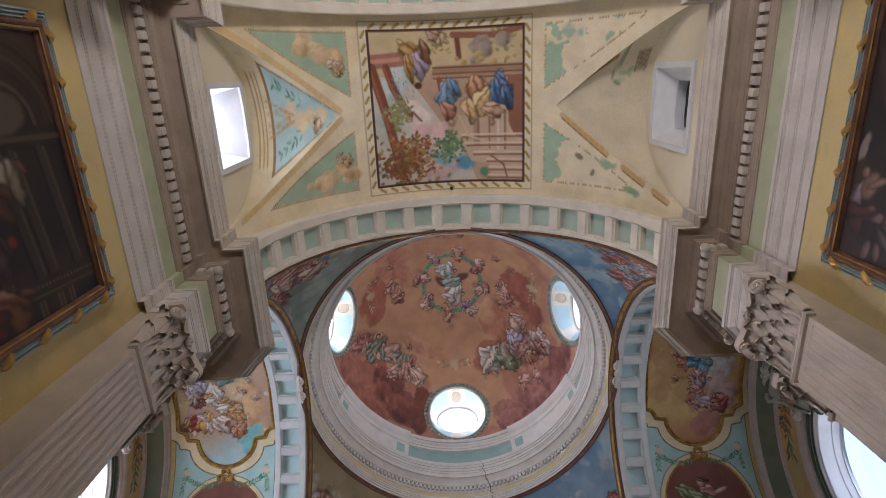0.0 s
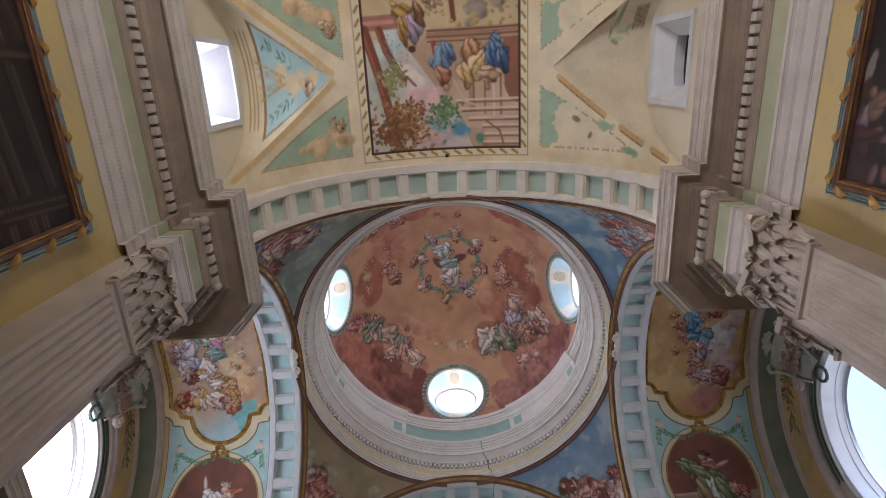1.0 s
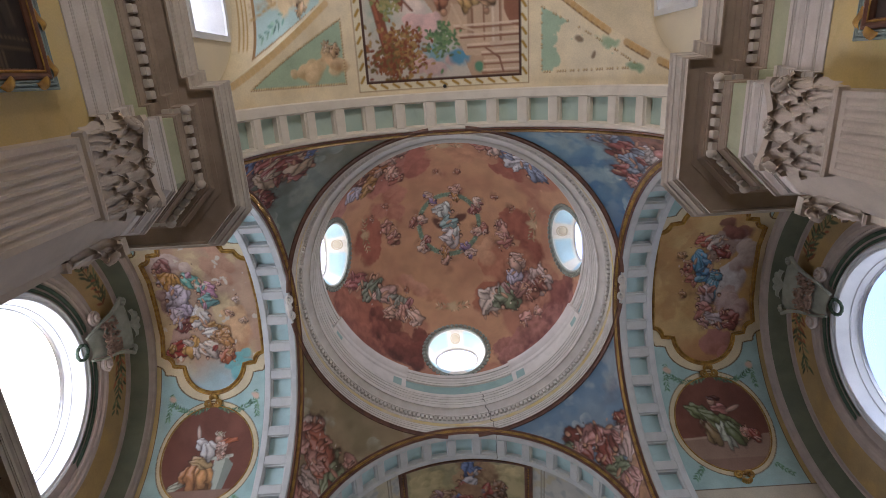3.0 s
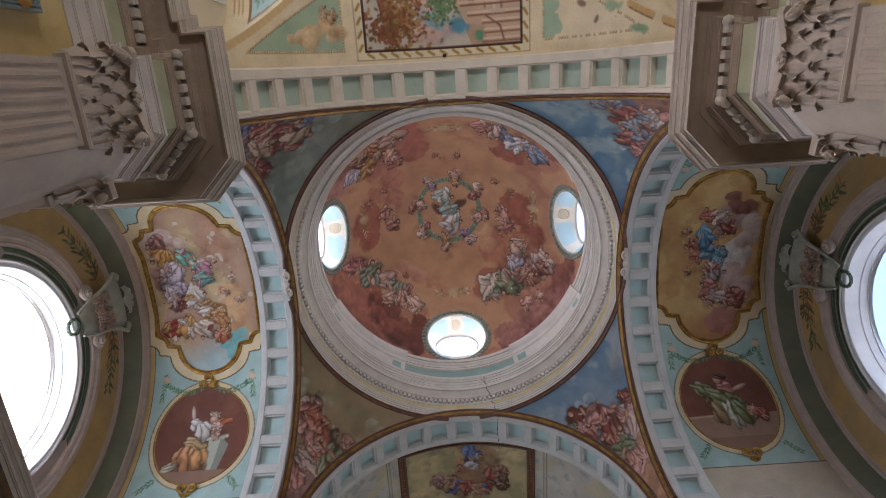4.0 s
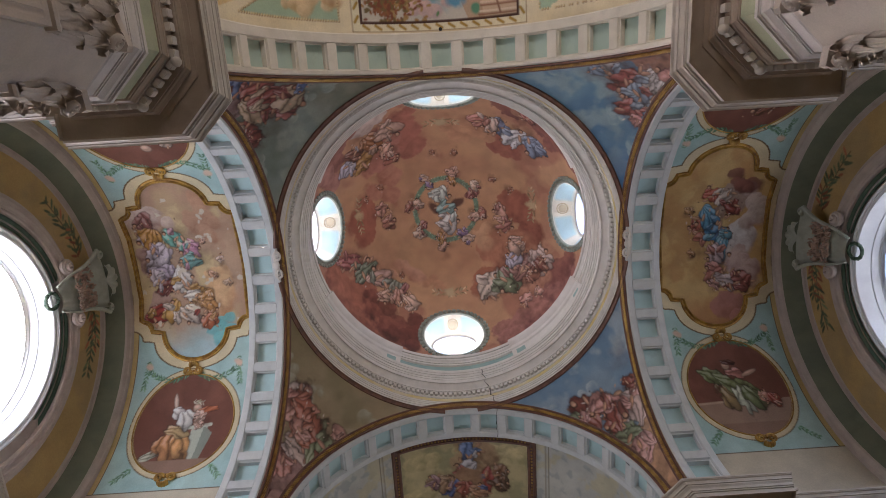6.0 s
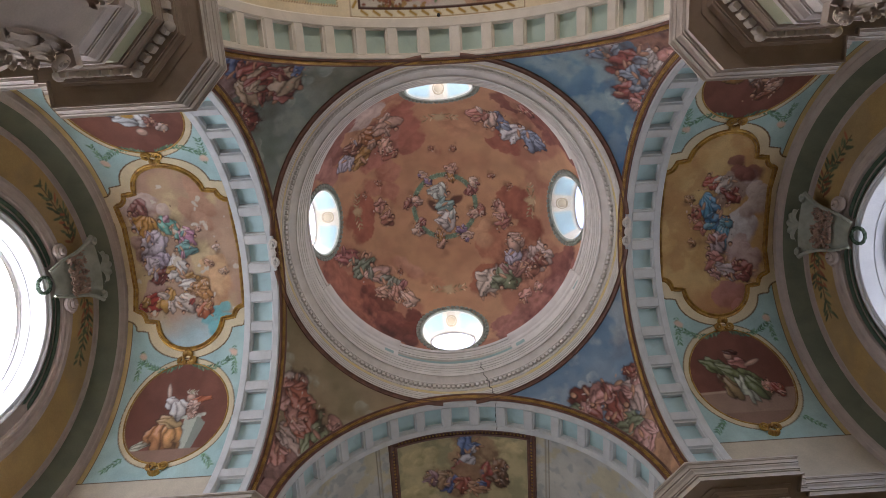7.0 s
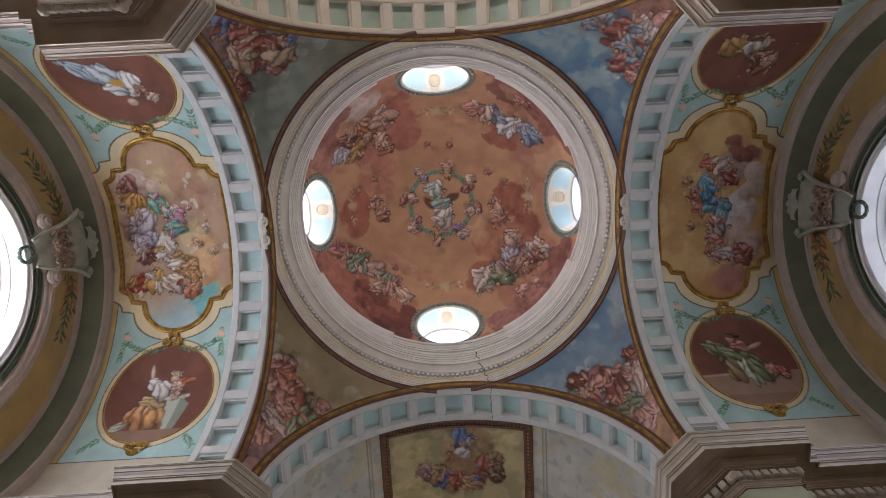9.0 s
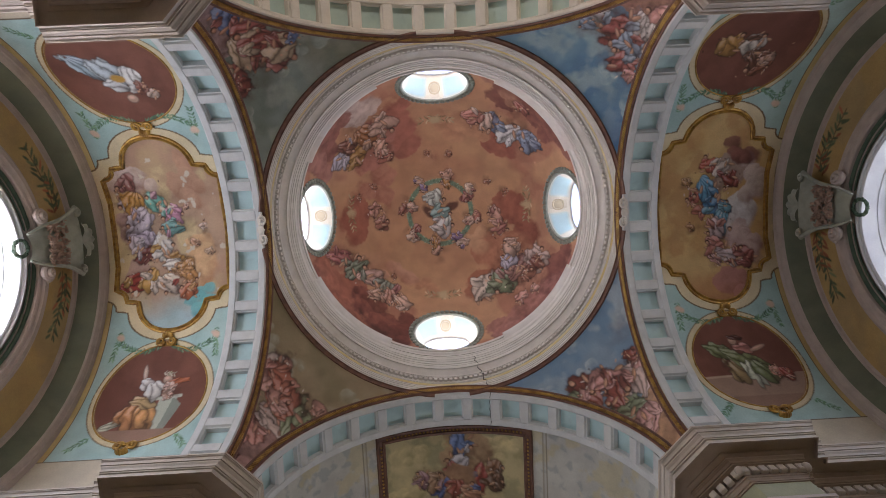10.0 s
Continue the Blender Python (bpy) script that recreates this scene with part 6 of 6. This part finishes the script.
cc.clouds(0.8, (214, 200, 156), 0.45, 0.6, 0.8)
cc.clouds(0.6, (160, 156, 124), 0.52, 0.62, 0.7)
for x, y, a in ((-1.3, 6.9, 0.5), (1.4, 6.8, 0.5), (-1.4, 8.0, 0.5), (0.2, 6.7, 0.5)):
    cc.bank(x, y, a, a * 0.6, 10, (214, 200, 154), (166, 156, 116), 8)
cc.group(0.3, 7.2, 1.0, 70, [(120, 150, 206), (206, 206, 216), (190, 96, 88)], cloud=(190, 160, 126))
cc.group(0.0, 8.0, 0.8, 10, [(96, 120, 184), (180, 104, 90), (206, 160, 130)], cloud=(170, 136, 108))
cc.group(1.05, 7.6, 0.75, 100, [(150, 110, 84), (110, 84, 66)])
cc.group(-0.8, 7.7, 0.7, 30, [(176, 140, 150), (190, 156, 126)])
pic = (np.abs(X) < 2.05) & (Y > 6.3) & (Y < 10.6)
keep[pic] = cc.img[pic]
cc.img = keep
S, D, across, z = vault_grid(5.68, 12.05, 0.035)
choir = thing("vault_choir", "pale flaking choir vault with a framed painting", "vault", kind="structure")
painted("shell", np.stack([across, D, z], -1).reshape(-1, 3), grid_faces(*S.shape), cc.sample(S.ravel(), D.ravel()), choir)


def on_choir(s, y, lift):
    return Vector(((RV - lift) * sin(s / RV), y, ZC + (RV - lift) * cos(s / RV)))


def choir_frame():
    prof = [(0.0, 0.0), (0.0, 0.05), (0.04, 0.09), (0.09, 0.09), (0.11, 0.06), (0.17, 0.05), (0.2, 0.08), (0.25, 0.08), (0.27, 0.0)]
    corner = [(-2.05, 6.3), (2.05, 6.3), (2.05, 10.6), (-2.05, 10.6)]
    v, rows = [], []
    for (a, b), (c, d), (da, db), (dc, dd) in zip(corner, corner[1:] + corner[:1], ((-1, -1), (1, -1), (1, 1), (-1, 1)), ((1, -1), (1, 1), (-1, 1), (-1, -1))):
        for t in np.linspace(0, 1, 16):
            rows.append([on_choir(a + (c - a) * t + (da + (dc - da) * t) * o, b + (d - b) * t + (db + (dd - db) * t) * o, h) for o, h in prof])
    rows.append(rows[0])
    piece("picture_frame", [p for r in rows for p in r], quads(len(rows), len(prof)), BROWN, choir, "dark carved wooden frame")
    bm = bmesh.new()
    for (a, b), (c, d) in zip(corner, corner[1:] + corner[:1]):
        n = int(math.hypot(c - a, d - b) / 0.11)
        for i in range(n):
            t = (i + 0.5) / n
            x, y = a + (c - a) * t, b + (d - b) * t
            ox, oy = (0.14 * np.sign(x) if abs(a - c) < 0.01 else 0), (0.14 * np.sign(y - 8.4) if abs(b - d) < 0.01 else 0)
            q = bmesh.ops.create_icosphere(bm, subdivisions=1, radius=0.035)
            bmesh.ops.translate(bm, verts=q["verts"], vec=on_choir(x + ox, y + oy, 0.06))
    tagged(part("gilt_beads", bm, GOLD, choir, "worn gilt beads"), kind="stuff")


choir_frame()

# ---- framed paintings on the nave walls ----


def hanging_painting(sx):
    lab = "large dark oil painting in a grey-green and gilt frame"
    top = thing("painting", lab, "painting", "nave paintings")
    y0, y1, z0, z1 = -9.93, -6.41, 3.4, 8.33
    c = Canvas(y0, y1, z0, z1, 0.018, (58, 46, 42))
    c.clouds(1.0, (84, 62, 50), 0.45, 0.6, 0.8)
    c.clouds(0.8, (44, 36, 34), 0.5, 0.6, 0.8)
    if sx < 0:
        for k in range(5):           # vaulted hall: arches, a pale opening, pillars and a beaded ledge
            r = 0.45 + 0.14 * k
            c.line([(-8.72 - r * sin(a), 7.30 + r * cos(a)) for a in np.linspace(0, pi, 24)], 0.045, [(112, 98, 86), (58, 48, 44), (92, 78, 68), (48, 40, 38), (80, 68, 60)][k])
        c.blob(-8.86, 7.30, 0.24, 0.36, 0, (118, 106, 92), 0.2, 0.15)
        c.line([(-8.62, 6.2), (-8.56, 8.1)], 0.06, (104, 88, 72))
        c.line([(-8.52, 6.2), (-8.46, 8.1)], 0.05, (40, 33, 31))
        for z in (6.3, 6.75, 7.22, 7.42, 7.85):
            c.line([(-8.45, z - 0.14), (-7.1, z)], 0.10, (78, 64, 56))
            c.line([(-8.45, z - 0.07), (-7.1, z + 0.07)], 0.035, (108, 92, 78))
            c.line([(-8.45, z - 0.21), (-7.1, z - 0.07)], 0.04, (34, 28, 27))
        c.line([(-7.02, 6.2), (-6.93, 8.05)], 0.10, (70, 56, 46))
        c.line([(-6.94, 6.2), (-6.85, 8.05)], 0.03, (118, 98, 74))
        for e in range(30):
            c.blob(-7.04 + 0.003 * e, 6.3 + 0.06 * e, 0.022, 0.022, 0, (130, 110, 84), 0.4, 0.1)
        for z in (7.1, 7.16, 7.40, 7.46, 7.58, 7.64):
            c.line([(-6.82, z), (-6.62, z)], 0.035, (120, 104, 84))
        c.drapery(-8.15, 7.2, 0.30, 0.20, 20, (158, 146, 124))
        c.drapery(-8.0, 6.9, 0.40, 0.26, 60, (112, 74, 60))
        c.limb(-8.30, 7.38, 0.10, 0.04, 30, (150, 90, 78))
        c.blob(-7.57, 6.97, 0.08, 0.07, 0, (150, 62, 52), 0.4, 0.3)
        c.drapery(-7.45, 6.75, 0.34, 0.22, 10, (88, 66, 70))
        c.drapery(-6.90, 6.72, 0.30, 0.24, 40, (156, 104, 54))
        c.drapery(-6.85, 6.4, 0.3, 0.2, 80, (120, 56, 44))
        c.limb(-7.02, 6.98, 0.12, 0.04, 70, (150, 100, 76))
        c.group(-8.3, 6.0, 0.7, 40, [(140, 128, 110), (120, 60, 52), (110, 92, 80)], (130, 96, 78))
        c.group(-7.3, 5.6, 0.8, 10, [(110, 60, 56), (84, 66, 60)], (120, 90, 74))
    else:
        for k in range(6):
            c.line([(-9.3 + 0.1 * k, 8.1 - 0.3 * k), (-7.7 + 0.1 * k, 7.5 - 0.35 * k)], 0.05, (92, 78, 72), 0.6)
        c.drapery(-7.35, 7.98, 0.34, 0.12, 10, (150, 130, 140))
        c.blob(-7.98, 8.0, 0.20, 0.07, 12, (176, 166, 158), 0.3, 0.3)
        c.blob(-8.02, 7.92, 0.20, 0.025, 8, (50, 38, 36), 0.3, 0.3)
        c.blob(-7.72, 7.99, 0.14, 0.10, 10, (84, 60, 48), 0.3, 0.5)
        c.limb(-7.55, 7.80, 0.19, 0.11, 20, (176, 142, 124))
        c.limb(-7.70, 7.90, 0.07, 0.06, 0, (182, 140, 120))
        c.limb(-7.62, 7.66, 0.22, 0.05, 60, (176, 142, 124))
        c.drapery(-7.10, 7.72, 0.24, 0.36, 15, (108, 62, 60))
        c.drapery(-6.98, 7.5, 0.16, 0.30, 10, (60, 44, 50))
        c.limb(-6.78, 7.68, 0.14, 0.06, 10, (158, 124, 120))
        c.limb(-6.80, 7.52, 0.12, 0.05, -10, (158, 124, 120))
        c.drapery(-7.9, 7.4, 0.3, 0.2, 40, (150, 108, 60))
        c.group(-7.2, 6.7, 0.7, 30, [(110, 80, 84), (150, 140, 136), (90, 70, 66)], (130, 100, 86))
        c.group(-8.7, 6.9, 0.6, 60, [(104, 76, 68), (120, 96, 90)], (130, 100, 86))
    c.img = c.img ** 1.2 * 0.75
    n, m = 190, 264
    yy, zz = np.meshgrid(np.linspace(y0 + 0.2, y1 - 0.2, n), np.linspace(z0 + 0.2, z1 - 0.2, m), indexing='ij')
    xx = np.full(yy.shape, sx * 4.80)
    painted("canvas", np.stack([xx, yy, zz], -1).reshape(-1, 3), grid_faces(n, m), c.sample(yy.ravel(), zz.ravel()), top, "dark varnished canvas", OILPAINT)

    def frame_run(name, prof, mat, label):
        corner = [(y0, z0, 1, 1), (y1, z0, -1, 1), (y1, z1, -1, -1), (y0, z1, 1, -1), (y0, z0, 1, 1)]
        v = [(sx * (4.85 - h), y + a * o, z + b * o) for y, z, a, b in corner for o, h in prof]
        piece(name, v, quads(5, len(prof)), mat, top, label)

    frame_run("outer_frame", [(0, 0), (0, 0.075), (0.012, 0.10), (0.03, 0.105), (0.04, 0.075), (0.05, 0.075), (0.055, 0.11), (0.07, 0.115), (0.08, 0.08), (0.09, 0.08), (0.095, 0.105), (0.11, 0.105), (0.12, 0.08)], FRAMEGREEN, "grey-green reeded outer frame")
    frame_run("inner_frame", [(0.12, 0.09), (0.13, 0.12), (0.16, 0.13), (0.19, 0.11), (0.235, 0.07), (0.24, 0.04)], BROWN, "dark brown inner frame")
    frame_run("gilt_edge", [(0.195, 0.112), (0.205, 0.122), (0.22, 0.112)], GOLD, "thin gilt edge")
    bm = bmesh.new()
    rows_ = []                       # a curling ribbon leaf, ribbed, pointed at both ends
    for i in range(15):
        t = i / 14 * 2 - 1
        wid = 0.056 * (1 - abs(t) ** 2.2) + 0.004
        for j in range(6):
            k = j / 5 * 2 - 1
            rows_.append(bm.verts.new((-sx * (0.035 * (1 - t * t) + 0.012 * (1 - k * k) + 0.008 * sin(5 * t)), 0.135 * t, wid * k + 0.022 * sin(3.2 * t))))
    for q in quads(15, 6):
        bm.faces.new([rows_[e] for e in q])
    om = bpy.data.meshes.new("gilt_leaf")
    bm.to_mesh(om)
    bm.free()
    om.materials.append(GOLD)
    om.shade_smooth()
    spots = [(y0 + (y1 - y0) * (i + 0.5) / 7, z, 0) for i in range(7) for z in (z0 + 0.08, z1 - 0.08)] + [(y, z0 + (z1 - z0) * (i + 0.5) / 9, 90) for i in range(9) for y in (y0 + 0.08, y1 - 0.08)]
    for y, z, r in spots:
        ob = new("gilt_leaf", om)
        ob.parent, ob.matrix_basis = top, pose(sx * 4.757, y, z, r + 9 + 4 * sin(7.3 * (y + z)), 0, 0)
    return top


hanging_painting(-1)
hanging_painting(1)

# crack down the ring and the arch towards the choir
pts = []
for i, (r, z) in enumerate([(4.35, 17.55), (4.38, 17.36), (4.42, 17.24), (4.46, 17.06), (4.55, 16.95), (4.64, 16.82), (4.67, 16.765), (4.675, 16.66), (4.775, 16.5), (4.79, 16.4), (4.83, 16.25), (4.86, 16.1)]):
    a = pi / 2 - 0.17 - 0.05 * i / 11 + 0.008 * (-1) ** i
    pts.append(Vector((r * cos(a) * 0.998, r * sin(a) * 0.998, z - 0.004)))
for i in range(10):
    y = 4.90 + 0.1 * i
    x = 1.06 + 0.012 * (-1) ** i
    pts.append(Vector((x, y, ZC + math.sqrt((RA + (0.125 if 1 < i < 8 else -0.004)) ** 2 - x * x))))
piece("crack", *tube(pts, [0.007 + 0.003 * (i % 3) for i in range(len(pts))], 5), DARK)
tagged(bpy.data.objects["crack"], "dark settlement crack through ring and arch plaster", "crack", kind="structure")


def keystone(sx):
    """Stucco ornament on the crown of a transept arch, at its edge towards the dome."""
    top = thing("keystone_ornament", "chipped white stucco scroll ornament on the arch crown", "ornament", "keystone ornaments")
    x = sx * 4.90
    for s in (-1, 1):
        piece("scroll", *spiral((x - sx * 0.02, s * 0.24, ZC + RA - 0.03), (sx * 0.7, 0, 0), (0, s * 1.0, 0), 0.15, 1.6, Vector((0, 0, -0.03)), 30, 0.04), WHITE, top)
        edge = [(x + sx * (0.02 + 0.05 * sin(4 * t)), s * (0.05 + 0.42 * t), ZC + RA - 0.03 - 0.02 * t) for t in np.linspace(0, 1, 12)]
        piece("leaf_stem", *tube(edge, [0.045 - 0.025 * t for t in np.linspace(0, 1, 12)]), WHITE, top)
    bm = bmesh.new()
    bmesh.ops.create_icosphere(bm, subdivisions=2, radius=1)
    for v in bm.verts:
        k = 1 + 0.18 * cos(7 * math.atan2(v.co.y, v.co.x))
        v.co = Vector((x + sx * 0.03 + v.co.x * 0.10 * k, v.co.y * 0.13 * k, ZC + RA - 0.04 + v.co.z * 0.06))
    part("boss", bm, WHITE, top)


keystone(-1)
keystone(1)
